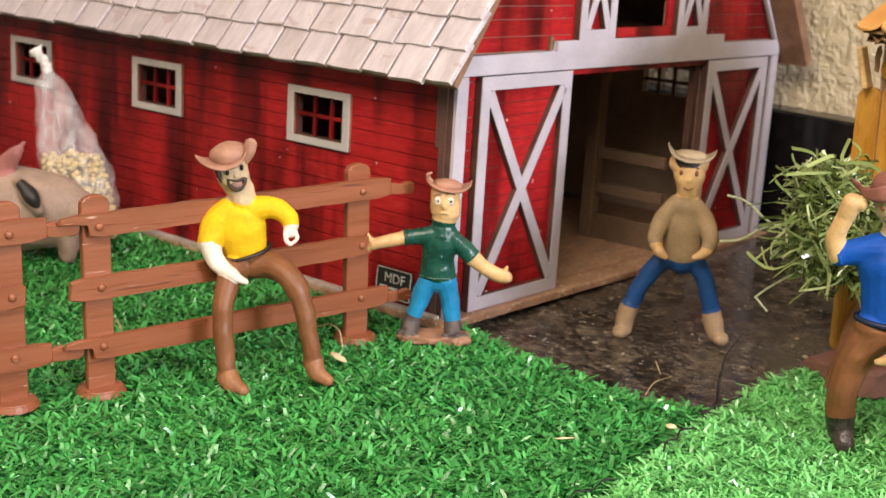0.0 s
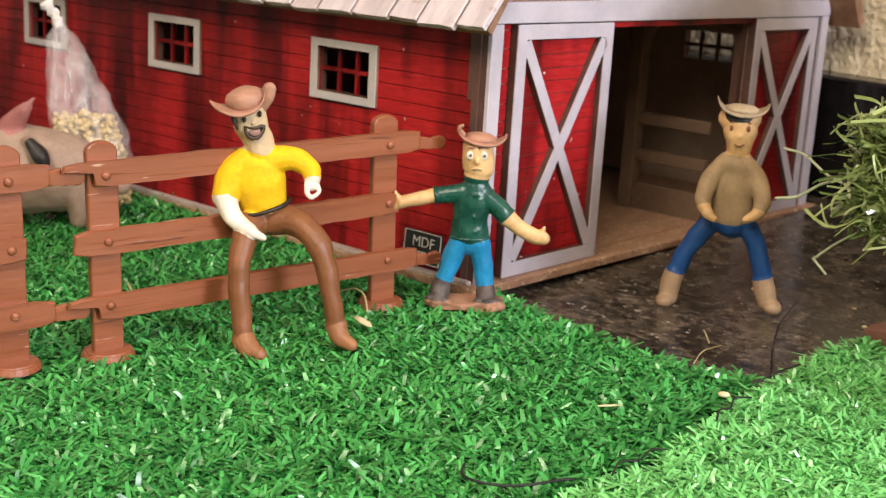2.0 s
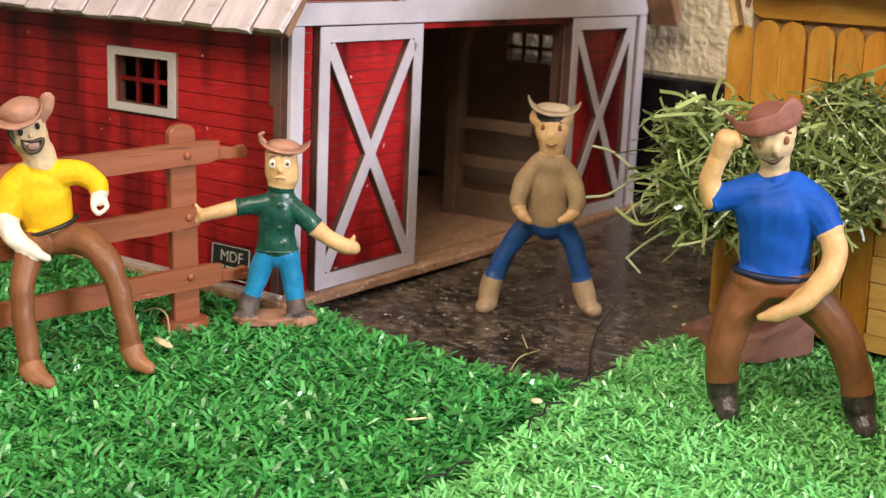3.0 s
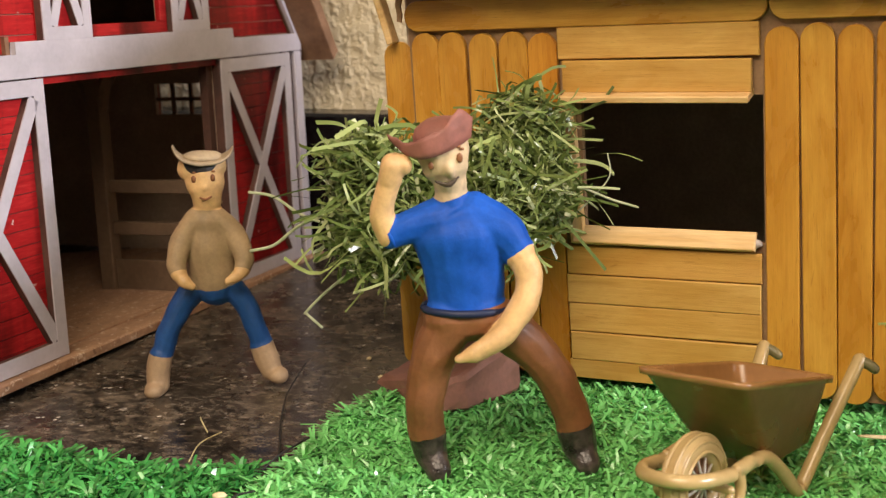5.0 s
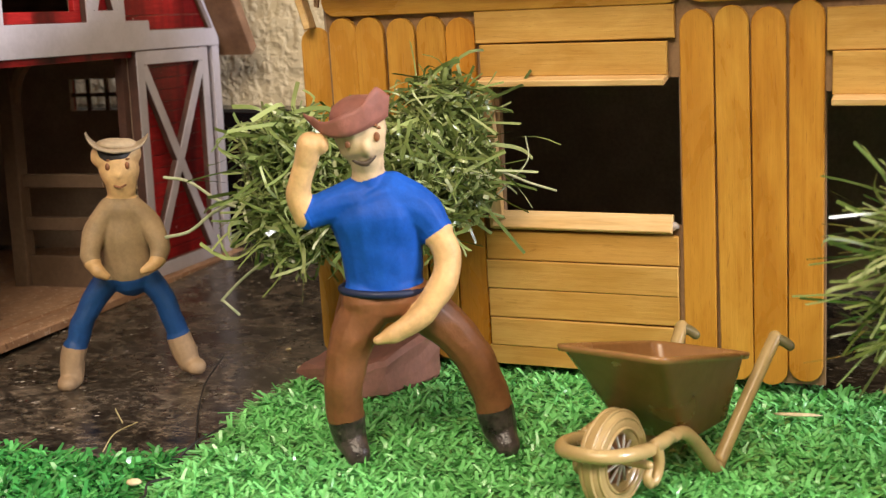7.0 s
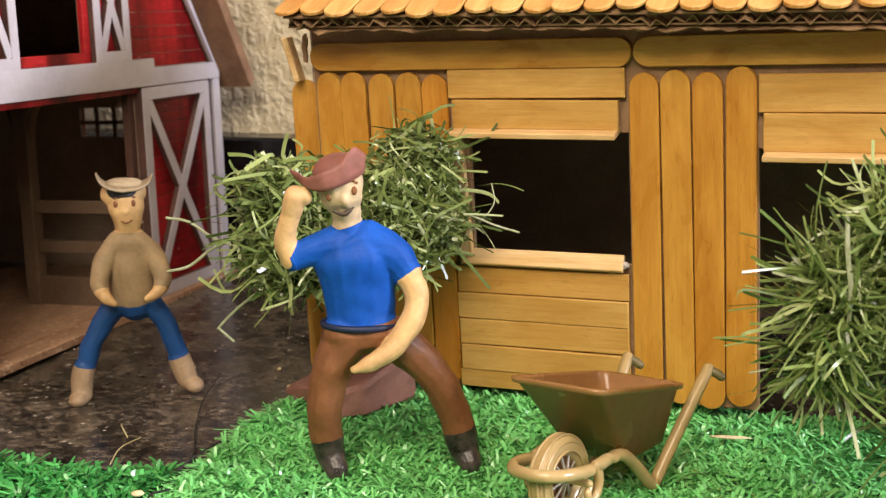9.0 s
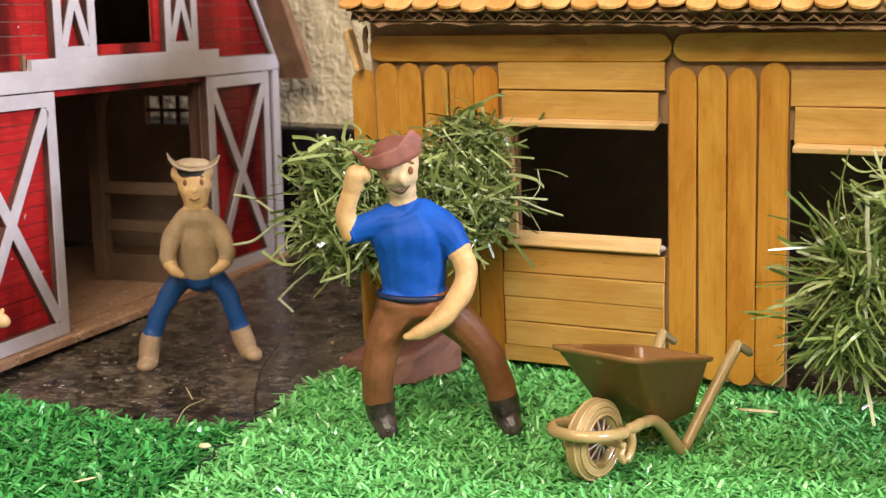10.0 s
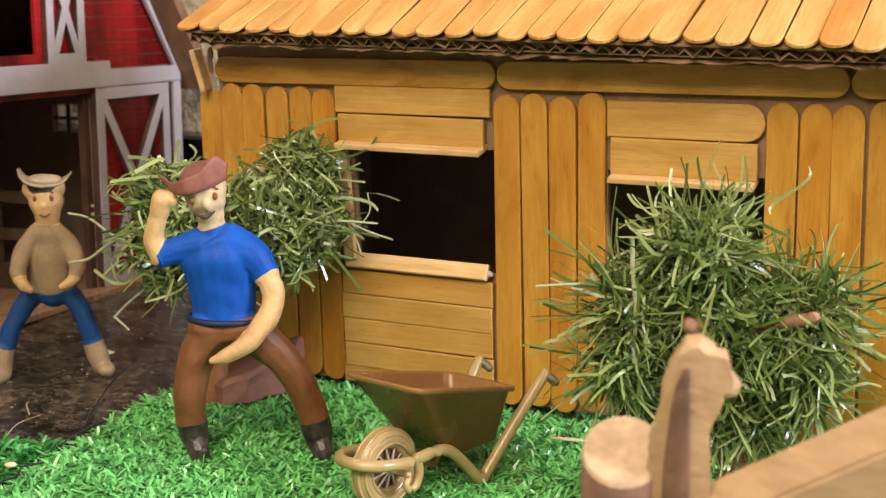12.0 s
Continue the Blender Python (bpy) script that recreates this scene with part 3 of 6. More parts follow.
box(bm, W0 + 4, 8.6, FLOOR_Z, W1 - 4, DEEP - 3, FLOOR_Z + 0.6)
part("inner_floor", bm, BARN_FLOOR, barn, "scuffed reddish brown board floor")
bm = bmesh.new()
box(bm, W0 + 6, 8.8, 105, W1 - 6, DEEP - 4, 108)
part("loft_floor", bm, BARN_INSIDE, barn)

# white trim on the front, with dark cut edges behind it
HEAD = [(W0, 98.7), (W1, 98.7), (W1, EAVE), (W1 - 3.2, 106.6), (196, 106.6), (196, 111.0), (54, 111.0), (54, 106.6), (W0 + 3.2, 106.6), (W0, EAVE)]
bm = bmesh.new()
prism(bm, HEAD, 0.0, 2.2, bevel=0.2)
part("header_trim", bm, WHITE_COOL, barn, "white painted header board, cool-tinted")
bm = bmesh.new()
prism(bm, [(MID + (u - MID) * 0.9985, z) for u, z in HEAD], 2.25, 4.9)
part("header_backing", bm, MDF_DARK, barn, "dark cut edge of header board")
bm = bmesh.new()
box(bm, DOOR[0] + 0.3, 2.6, 96.0, DOOR[1] + 1.0, 4.9, 98.6)
part("lintel", bm, RED, barn, "narrow red strip over the doorway")
for u in (W0, W1 - 7.0):
    bm = bmesh.new()
    box(bm, u + 0.2, 0.2, FLOOR_Z, u + 6.8, 2.2, 98.5, 0.2)
    part("corner_trim", bm, WHITE_COOL, barn)
    bm = bmesh.new()
    box(bm, u + 0.25, 2.25, FLOOR_Z, u + 6.7, 4.9, 98.6)
    part("corner_backing", bm, MDF_DARK, barn)
for s in (0, 1):
    e = [(W0, EAVE), (W0 + 5.0, EAVE), (W0 + BREAK_U + 5.0, BREAK_Z), (W0 + BREAK_U, BREAK_Z)]
    e = [(2 * MID - u, z) for u, z in e] if s else e
    bm = bmesh.new()
    prism(bm, [(u, max(z, 106.7)) if i in (1,) else (u, z) for i, (u, z) in enumerate(e)], 0.3, 2.2)
    part("gable_trim", bm, WHITE_COOL, barn)


def sub(name, parent):
    """An empty that holds the pieces of one part."""
    ob = new(name)
    ob.empty_display_size = 0.01
    ob.parent = parent
    return ob


# doors with a white frame and a cross, raised off red boards
def barn_door(u0, u1):
    door = sub("barn_door", barn)
    z0, z1, w = 1.2, 98.2, 5.6
    bm = bmesh.new()
    box(bm, u0 + 0.4, 3.6, z0 + 0.4, u1 - 0.4, 4.9, z1 - 0.4)
    part("panel", bm, MDF_DARK, door)
    bm = sheet_with_holes((u0, u0 + w, u1 - w, u1), (z0, z0 + w, z1 - w, z1), {(1, 1)}, 0.0, 0.5)
    part("door_frame", bm, WHITE_COOL, door, "white painted door frame")
    bm = sheet_with_holes((u0 + 0.1, u0 + w - 0.1, u1 - w + 0.1, u1 - 0.1), (z0 + 0.1, z0 + w - 0.1, z1 - w + 0.1, z1 - 0.1), {(1, 1)}, 0.52, 3.4)
    part("frame_edge", bm, MDF_DARK, door, "dark cut edge of frame")
    for p, q, y in (((u0 + w, z0 + w + 1), (u1 - w, z1 - w - 1), 0.0), ((u0 + w, z1 - w - 1), (u1 - w, z0 + w + 1), 0.12)):
        bm = bmesh.new()
        strip(bm, p, q, 5.0, y, 0.5)
        part("cross_brace", bm, WHITE_COOL, door, "white diagonal brace")
        bm = bmesh.new()
        strip(bm, p, q, 4.8, 0.55, 3.1 + y)
        part("brace_edge", bm, MDF_DARK, door, "dark cut edge of brace")
    z, course = z0 + 0.6, random.Random(int(u0))
    while z < z1 - 2:
        bm = bmesh.new()
        step = course.uniform(4.2, 6.6)
        box(bm, u0 + 0.8, 3.05, z, u1 - 0.8, 3.6, min(z + step - 0.35, z1 - 0.5))
        part("plank", bm, RED, door)
        z += step
    return door


barn_door(5.0, 66.5)
barn_door(184.0, 246.0)
bm = bmesh.new()
for z in (41.5, 37.5):
    ball(bm, (182.4, 4.4, z), (0.8, 0.8, 0.8), u=8, v=6)
part("door_catch", bm, CHIP, barn, "two small pale pegs", smooth=True)
bm = bmesh.new()
box(bm, 180.2, 5.2, FLOOR_Z, 184.4, 8.8, 96.4)
part("door_post", bm, MDF_DARK, barn)
# loft doors folded back beside the loft opening
for u0, u1 in ((69.5, 96.8), (150.0, 177.5)):
    leaf = sub("loft_door", barn)
    bm = bmesh.new()
    box(bm, u0 + 0.4, 3.4, 110.8, u1 - 0.4, 4.9, 160.5)
    part("panel", bm, RED, leaf, "red board panel")
    bm = sheet_with_holes((u0, u0 + 4.8, u1 - 4.8, u1), (110.9, 115.4, 156.5, 161), {(1, 1)}, 0.0, 0.5)
    part("door_frame", bm, WHITE_COOL, leaf, "white painted frame")
    bm = sheet_with_holes((u0 + 0.1, u0 + 4.7, u1 - 4.7, u1 - 0.1), (111.0, 115.3, 156.6, 160.9), {(1, 1)}, 0.52, 3.3)
    part("frame_edge", bm, MDF_DARK, leaf, "dark cut edge of frame")
    for p, q, y in (((u0 + 5.6, 115.6), (u1 - 5.6, 156.0), 0.0), ((u0 + 5.6, 156.0), (u1 - 5.6, 115.6), 0.12)):
        bm = bmesh.new()
        strip(bm, p, q, 4.0, y, 0.5)
        part("cross_brace", bm, WHITE_COOL, leaf, "white diagonal brace")
        bm = bmesh.new()
        strip(bm, p, q, 3.8, 0.55, 3.0 + y)
        part("brace_edge", bm, MDF_DARK, leaf, "dark cut edge of brace")
bm = bmesh.new()
box(bm, 97.0, 2.6, 111.1, 149.6, 4.9, 115.5, 0.2)
box(bm, 145.0, 2.6, 115.5, 149.6, 4.9, 160.0, 0.2)
part("loft_frame", bm, RED, barn, "red loft opening frame")
bm = bmesh.new()
box(bm, 51.8, 2.4, 106.8, 53.8, 4.9, 112.8)
part("header_notch", bm, MDF, barn)
boards(W0 + 1.2, W1 - 1.2, 107.0, BREAK_Z, [(69.8, 178.0, 100, 175)], pose(0, 5 * MM, 0), gabled=True)
boards(W0 + 0.8, W1 - 0.8, 1.0, 98.6, [(5.4, 245.6, -5, 200)], pose(0, 5 * MM, 0))


def side_window(v, m, z, half, bar, bar_mat):
    win = sub("window", barn)
    win.matrix_basis = m @ pose(v * MM, 0, z * MM)
    h = half + 0.1
    bm = sheet_with_holes((-18.8, -14.9, 14.9, 18.8), (-h - 3.1, -h, h, h + 3.1), {(1, 1)}, -2.6, -2.15)
    part("window_frame", bm, WHITE_WARM, win, "white painted window frame, warm-tinted")
    bm = sheet_with_holes((-18.75, -14.95, 14.95, 18.75), (-h - 3.05, -h - 0.05, h + 0.05, h + 3.05), {(1, 1)}, -2.12, -0.95)
    part("frame_edge", bm, MDF, win, "brown cut edge of window frame")
    for x in (-4.95, 5.25):
        bm = bmesh.new()
        box(bm, x - bar, 0.6, -half, x + bar, 2.0, half)
        part("muntin", bm, bar_mat, win, "thin glazing bar")
    bm = bmesh.new()
    box(bm, -14.8, 0.7, -bar, 14.8, 1.9, bar)
    part("muntin", bm, bar_mat, win, "thin glazing bar")


for v, far in zip(WIN_V, WIN_FAR):
    side_window(v, LEFT, WIN_Z, 9.0, 0.78, RED)
    side_window(far, RIGHT, FAR_Z, FAR_H, 0.95, MDF)
for m, holes, lining in ((LEFT, SIDE_HOLES, MDF_DARK), (RIGHT, FAR_HOLES, BARN_INSIDE)):
    boards(8.5, DEEP, 1.0, EAVE - 1.0, [(h[0] - 0.1, h[1] + 0.1, h[2], h[3]) for h in holes], m)
# stepped corner strip where the side meets the front
bm = bmesh.new()
box(bm, -10.2, 5.0, FLOOR_Z, -8.3, 8.3, 70, 0.1)
box(bm, -10.0, 5.0, 70, -8.3, 10.4, 99.5, 0.1)
part("corner_edge", bm, MDF_DARK, barn, "dark brown stepped joint edge")

# inside: stall partition with rails, posts with arched braces
for u, v in ((166.0, 51.5), (166.0, 150.0), (88.0, 150.0)):
    bm = bmesh.new()
    box(bm, u - 3.5, v - 3.5, FLOOR_Z, u + 3.5, v + 3.5, 104.8, 0.4)
    part("inner_post", bm, RAILWOOD, barn)
    for s in (-1, 1):
        bm = bmesh.new()
        tube(bm, [(u, v + 2 * s, 80), (u, v + 6 * s, 92), (u, v + 18 * s, 102)], [3, 3, 3], seg=8)
        part("arch_brace", bm, RAILWOOD, barn)
for z0, z1 in ((FLOOR_Z, 14.5), (25.5, 31.0), (43.6, 49.2)):
    bm = bmesh.new()
    box(bm, 164.5, 8.8, z0, 167.5, 47.9, z1, 0.3)
    part("stall_rail", bm, RAILWOOD, barn)
# roof: thick boards and courses of shingles
rng = random.Random(11)
run = Vector((BREAK_U, BREAK_Z - EAVE)).normalized()
n = Vector((-run.y, run.x))
FRONT = -8.0
for s in (0, 1):
    e = Vector((W0, EAVE)) - run * 11.0
    t = Vector((W0 + BREAK_U, BREAK_Z)) + run * 3.0
    top = Vector((MID, TOP_Z + 6))
    up = (top - t).normalized()
    m2 = Vector((-up.y, up.x))
    low = 1.0 if s else 4.6
    for q in ([e + n * low, t + n * low, t + n * 7.6, e + n * 7.6], [t + m2 * 0.4, top + m2 * 0.4, top + m2 * 6.0, t + m2 * 6.0]):
        bm = bmesh.new()
        prism(bm, [(2 * MID - p.x if s else p.x, p.y) for p in q], -13.5 if s else FRONT, DEEP + 6, bevel=0.3)
        part("roof_board", bm, MDF, barn, "plain brown roof board")
    if s:
        continue
    for row in range(6):
        v = FRONT - 0.6 + rng.uniform(-6, 0)
        p = e + run * (-1.5 + 14.6 * row) + n * 8.4
        while v < DEEP + 4:
            w = rng.uniform(13.5, 19.5)
            a, b = max(v, FRONT - 0.6), min(v + w - 1.3, DEEP + 6)
            if b - a > 3:
                bm = bmesh.new()
                L, k = 18.6 + rng.uniform(-0.6, 0.6), 5
                low = [((b - a) * i / k, rng.uniform(-0.35, 0.35)) for i in range(k + 1)]
                prism(bm, low + [(b - a, L), (0, L)], 0.0, 2.5, axes="xyz", bevel=0.3)
                for w_ in bm.verts:
                    if w_.co.y > 9:
                        w_.co.z -= 1.7
                m = Matrix(((0, run.x, n.x, p.x * MM), (1, 0, 0, a * MM), (0, run.y, n.y, p.y * MM), (0, 0, 0, 1)))
                part("shingle", bm, SHINGLE, barn, at=m @ pose(0, rng.uniform(-0.8, 0.8) * MM, 0.0006, rng.uniform(-1.6, 1.2), rng.uniform(-0.9, 0.9), rng.uniform(-0.9, 0.9)))
            v += w

# ---- the craft-stick shed; x along its front, y into it ----
shed = thing("stick_shed", pose(-0.190, 0.482, 0.0, 0, -1.0, 0), "amber craft-stick shed with a cardboard roof base, window and doorway", "toy shed")


def stick_mesh(length, material, width=9.3, thick=2.0, square=(False, False), name="stick"):
    """A flat stick along x from 0, rounded at the ends that are not sawn square."""
    bm = bmesh.new()
    r, out = width / 2, []
    if square[1]:
        out += [(length, -r), (length, r)]
    else:
        out += [(length - r + r * math.cos(a), r * math.sin(a)) for a in (math.pi * (k / 8 - 0.5) for k in range(9))]
    if square[0]:
        out += [(0, r), (0, -r)]
    else:
        out += [(r - r * math.cos(a), r * math.sin(a)) for a in (math.pi * (0.5 - k / 8) for k in range(9))]
    prism(bm, out, -thick / 2, thick / 2, axes="xyz", bevel=0.28)
    return to_mesh(name, bm, material)


FULL = stick_mesh(112.0, STICK)
UPRIGHT = stick_mesh(106.5, STICK)
ROOFSTICK = stick_mesh(112.0, STICK_ROOF, thick=1.4)
FLAT = Matrix(((1, 0, 0, 0), (0, 0, -1, 0), (0, 1, 0, 0), (0, 0, 0, 1)))   # lies in the wall, along x
STAND = Matrix(((0, -1, 0, 0), (0, 0, -1, 0), (1, 0, 0, 0), (0, 0, 0, 1)))  # stands in the wall, along z


def wall_stick(me, x, z, y=1.0, standing=False, turn=0.0):
    return piece("stick", me, shed, pose(x * MM, y * MM, z * MM, 0, turn, 0) @ (STAND if standing else FLAT))


rng = random.Random(5)
# carcass of cardboard behind the sticks, lightened inside, with a window and a doorway
bm = sheet_with_holes((4, 60, 114, 154.0, 204.4, 336), (4, 49, 87, 91.5, 126), {(1, 1), (1, 2), (3, 0), (3, 1)}, 2.3, 4.6)
part("front_board", bm, (CARD,), shed, "brown cardboard wall behind the sticks")
for name, b in (("side_board", (2, 4.6, 4, 5, 108, 126)), ("side_board", (333, 4.6, 4, 336, 108, 126)), ("back_board", (2, 108, 4, 336, 111, 165)), ("ceiling_board", (5, 4.7, 121, 333, 108, 123))):
    bm = bmesh.new()
    box(bm, *b)
    part(name, bm, CARD_INSIDE, shed)
bm = bmesh.new()
box(bm, 5, 5.0, 6.2, 153, 5.6, 48.5)
box(bm, 203.5, 5.0, 6.2, 333, 5.6, 48.5)
box(bm, 5, 5.0, 92, 333, 5.6, 121)
part("front_lining", bm, CARD_INSIDE, shed)
# top rail: three long sticks end to end
for i in range(3):
    wall_stick(FULL, 4.0 + 112.4 * i, 116.6 + rng.uniform(-0.2, 0.2), y=0.6)
# uprights
for x in (10.1, 19.9, 29.5, 39.5, 49.3):
    wall_stick(UPRIGHT, x, 4.6 + rng.uniform(-0.8, 0.6), standing=True, turn=rng.uniform(-0.25, 0.25))
for x in (119.0, 129.4, 138.9, 148.4):
    wall_stick(UPRIGHT, x + 0.5, 4.6 + rng.uniform(-1.4, 0.8), standing=True, turn=rng.uniform(-0.4, 0.4))
for i in range(13):
    wall_stick(UPRIGHT, 209.0 + 10.1 * i, 4.6 + rng.uniform(-1.2, 0.8), standing=True, turn=rng.uniform(-0.4, 0.4))
# odd stick at the corner, standing a little off, and the end of a side rail
piece("corner_stick", UPRIGHT, shed, pose(-0.0015, 0.0035, 0.0025, 0, 0.4, 18) @ STAND)
bm = bmesh.new()
box(bm, -1.1, -0.5, 0, 1.1, 5.5, 15.6, 0.4)
for v in bm.verts:
    v.co.x += 0.5 * math.sin(v.co.z * 0.25)
piece("side_rail_end", to_mesh("side_rail_end", bm, STICK_PALE), shed, pose(-0.0004, -0.0022, 0.1086, 0, -13, 8))
bm = bmesh.new()
prism(bm, [(0, 0), (1.2, -0.4), (2.2, 2), (1.6, 4.5), (2.4, 7), (1.4, 9.5), (0.3, 8.6), (-0.5, 5), (0.2, 2.5)], -0.3, 0.3)
for v in bm.verts:
    v.co.y += 0.7 * noise.noise(v.co * 0.3)
piece("torn_corner", to_mesh("torn_corner", bm, CARD), shed, pose(0.0022, -0.0012, 0.1155, 0, 0, -10))
for y in (14.0, 23.8, 33.6, 43.4, 53.2, 63.0, 72.8, 82.6, 92.4, 102.2):
    piece("stick", UPRIGHT, shed, pose(0.0005, y * MM, 0.0045, 0, 0, 90) @ STAND)


def half_stick(x0, x1, z, y=1.0, square=(True, True), material=STICK, width=9.3, turn=0.0):
    me = stick_mesh(x1 - x0, material, width, 2.0, square)
    return wall_stick(me, x0, z, y, turn=turn)


def window_panel(x0, x1, head, sill, top_z, round_right, wide, second):
    """Sawn sticks over and under an opening, with a ledge stick on its edge above and below."""
    half_stick(x0, x1, top_z, 0.9, (True, not round_right), STICK_BARE, wide)
    half_stick(x0 + 1.6, x1 - 2.0, second, -0.3, material=STICK_BARE, turn=0.4, width=wide)
    me = stick_mesh(x1 - x0 - 4.0, STICK_PALE, 8.0, 2.0, (True, True))
    piece("ledge", me, shed, pose((x0 + 1.8) * MM, -0.0008, (second - wide / 2 - 0.9) * MM, 12, 0.4, 0))
    if round_right:
        return
    me = stick_mesh(x1 - x0 - 4.5, STICK_PALE, 5.6, 2.0, (True, True))
    piece("sill", me, shed, pose((x0 + 3.0) * MM, -0.0002, (sill + 1.1) * MM, 58, 0.3, 0))
    for k, z in enumerate((42.0, 33.0, 23.9, 14.9, 7.4)):
        half_stick(x0 + rng.uniform(-0.4, 0.6), x1 - rng.uniform(0.0, 0.8), z, 0.9 - 0.25 * (k % 2), turn=rng.uniform(-0.35, 0.35), width=8.8 if k < 4 else 6.0, material=STICK_BARE)
    wall_stick(stick_mesh(head - sill + 3.0, STICK_PALE, 4.4, 2.4, (True, True), "jamb"), x0 + 4.2, sill - 1.5, y=0.2, standing=True, turn=-2.8)


window_panel(54.2, 113.6, 90.6, 49.0, 107.2, False, 9.3, 97.6)
window_panel(154.4, 204.4, 86.2, 49.0, 103.7, True, 11.4, 92.2)
bm = bmesh.new()
ball(bm, (0, 0, 0), (2.0, 1.0, 1.3), 0, u=12, v=8, lump=0.5)
part("glue_lump", bm, PALE_EDGE, shed, "dried pale glue lump", smooth=True, at=pose(0.1118, 0.0002, 0.0492))
# roof: a fluted cardboard sheet with sticks laid up the slope
PITCH = 22.0
roof = sub("roof", shed)
roof.matrix_basis = pose(0.0, -0.0125, 0.1306, PITCH, 1.0, 0)
bm = bmesh.new()
box(bm, 5, -4.5, 2.2, 338, 118, 2.8)
part("cardboard_sheet", bm, CARD, roof, "torn brown cardboard roof sheet")
# The thick second layer is a filler, added so the flutes don't shade to black.
for y0, z0, z1 in ((-3.0, -1.9, -1.4), (-1.2, -1.38, 2.18)):
    bm = bmesh.new()
    box(bm, 5, y0, z0, 338, 118, z1)
    part("cardboard_liner", bm, CARD, roof)
bm = bmesh.new()
n = 132
zig = []
for k in range(n + 1):
    x = 5 + 333.0 * k / n + 0.7 * noise.noise(Vector((k * 0.9, 2, 0)))
    sag = 0.9 * noise.noise(Vector((k * 0.11, 7, 0)))
    zig.append((x, (1.7 if k % 2 else -1.6) * (0.75 + 0.5 * noise.noise(Vector((k * 0.4, 0, 0)))) + sag))
prism(bm, [(x, z - 0.3) for x, z in zig] + [(x, z + 0.3) for x, z in zig[::-1]], -4.0, -1.25)
for v in bm.verts:
    if v.co.y < -2:
        v.co.y += 2.6 * noise.noise(Vector((v.co.x * 0.12, 0, 0))) + 1.2 * noise.noise(Vector((v.co.x * 0.7, 3, 0)))
part("fluting", bm, CARD, roof, "torn zigzag cardboard flutes")
for i, (x, w, z) in enumerate(((8, 120, -2.3), (122, 118, -2.9), (236, 100, -2.4), (60, 90, 2.2), (190, 110, 2.3))):
    bm = bmesh.new()
    m = int(w / 2.2)
    front = [(x + w * k / m, -3.4 + 3.0 * noise.noise(Vector((k * 0.35, i, 0))) + 1.6 * noise.noise(Vector((k * 1.3, i, 4)))) for k in range(m + 1)]
    rows = [[bm.verts.new((px, py + (8 - py) * q / 3, z + (1.0 * noise.noise(Vector((px * 0.09, i, q))) - (0.7 if z < 0 else 0.2)) * (1 - q / 3) ** 2)) for px, py in front] for q in range(4)]
    for ra, rb in zip(rows, rows[1:]):
        for k in range(m):
            bm.faces.new((ra[k], ra[k + 1], rb[k + 1], rb[k]))
    got = bmesh.ops.extrude_face_region(bm, geom=list(bm.faces))
    for v in got["geom"]:
        if isinstance(v, bmesh.types.BMVert):
            v.co.z += 0.35
    bmesh.ops.recalc_face_normals(bm, faces=bm.faces)
    part("torn_liner", bm, CARD, roof)
x = 2.0
while x < 338:
    w = 9.25 + rng.uniform(0.0, 0.7)
    piece("stick", ROOFSTICK, roof, pose((x + w / 2) * MM, (-8.0 + rng.uniform(-1.6, 1.6)) * MM, (4.5 + rng.uniform(0, 0.8)) * MM, 0, rng.uniform(-2, 2), 90 + rng.uniform(-1.6, 1.6)) @ pose(0, 0, 0, rng.uniform(-4, 4), 0, 0))
    x += w

# ---- moulded plastic fence ----
F_ANGLE = 82.0


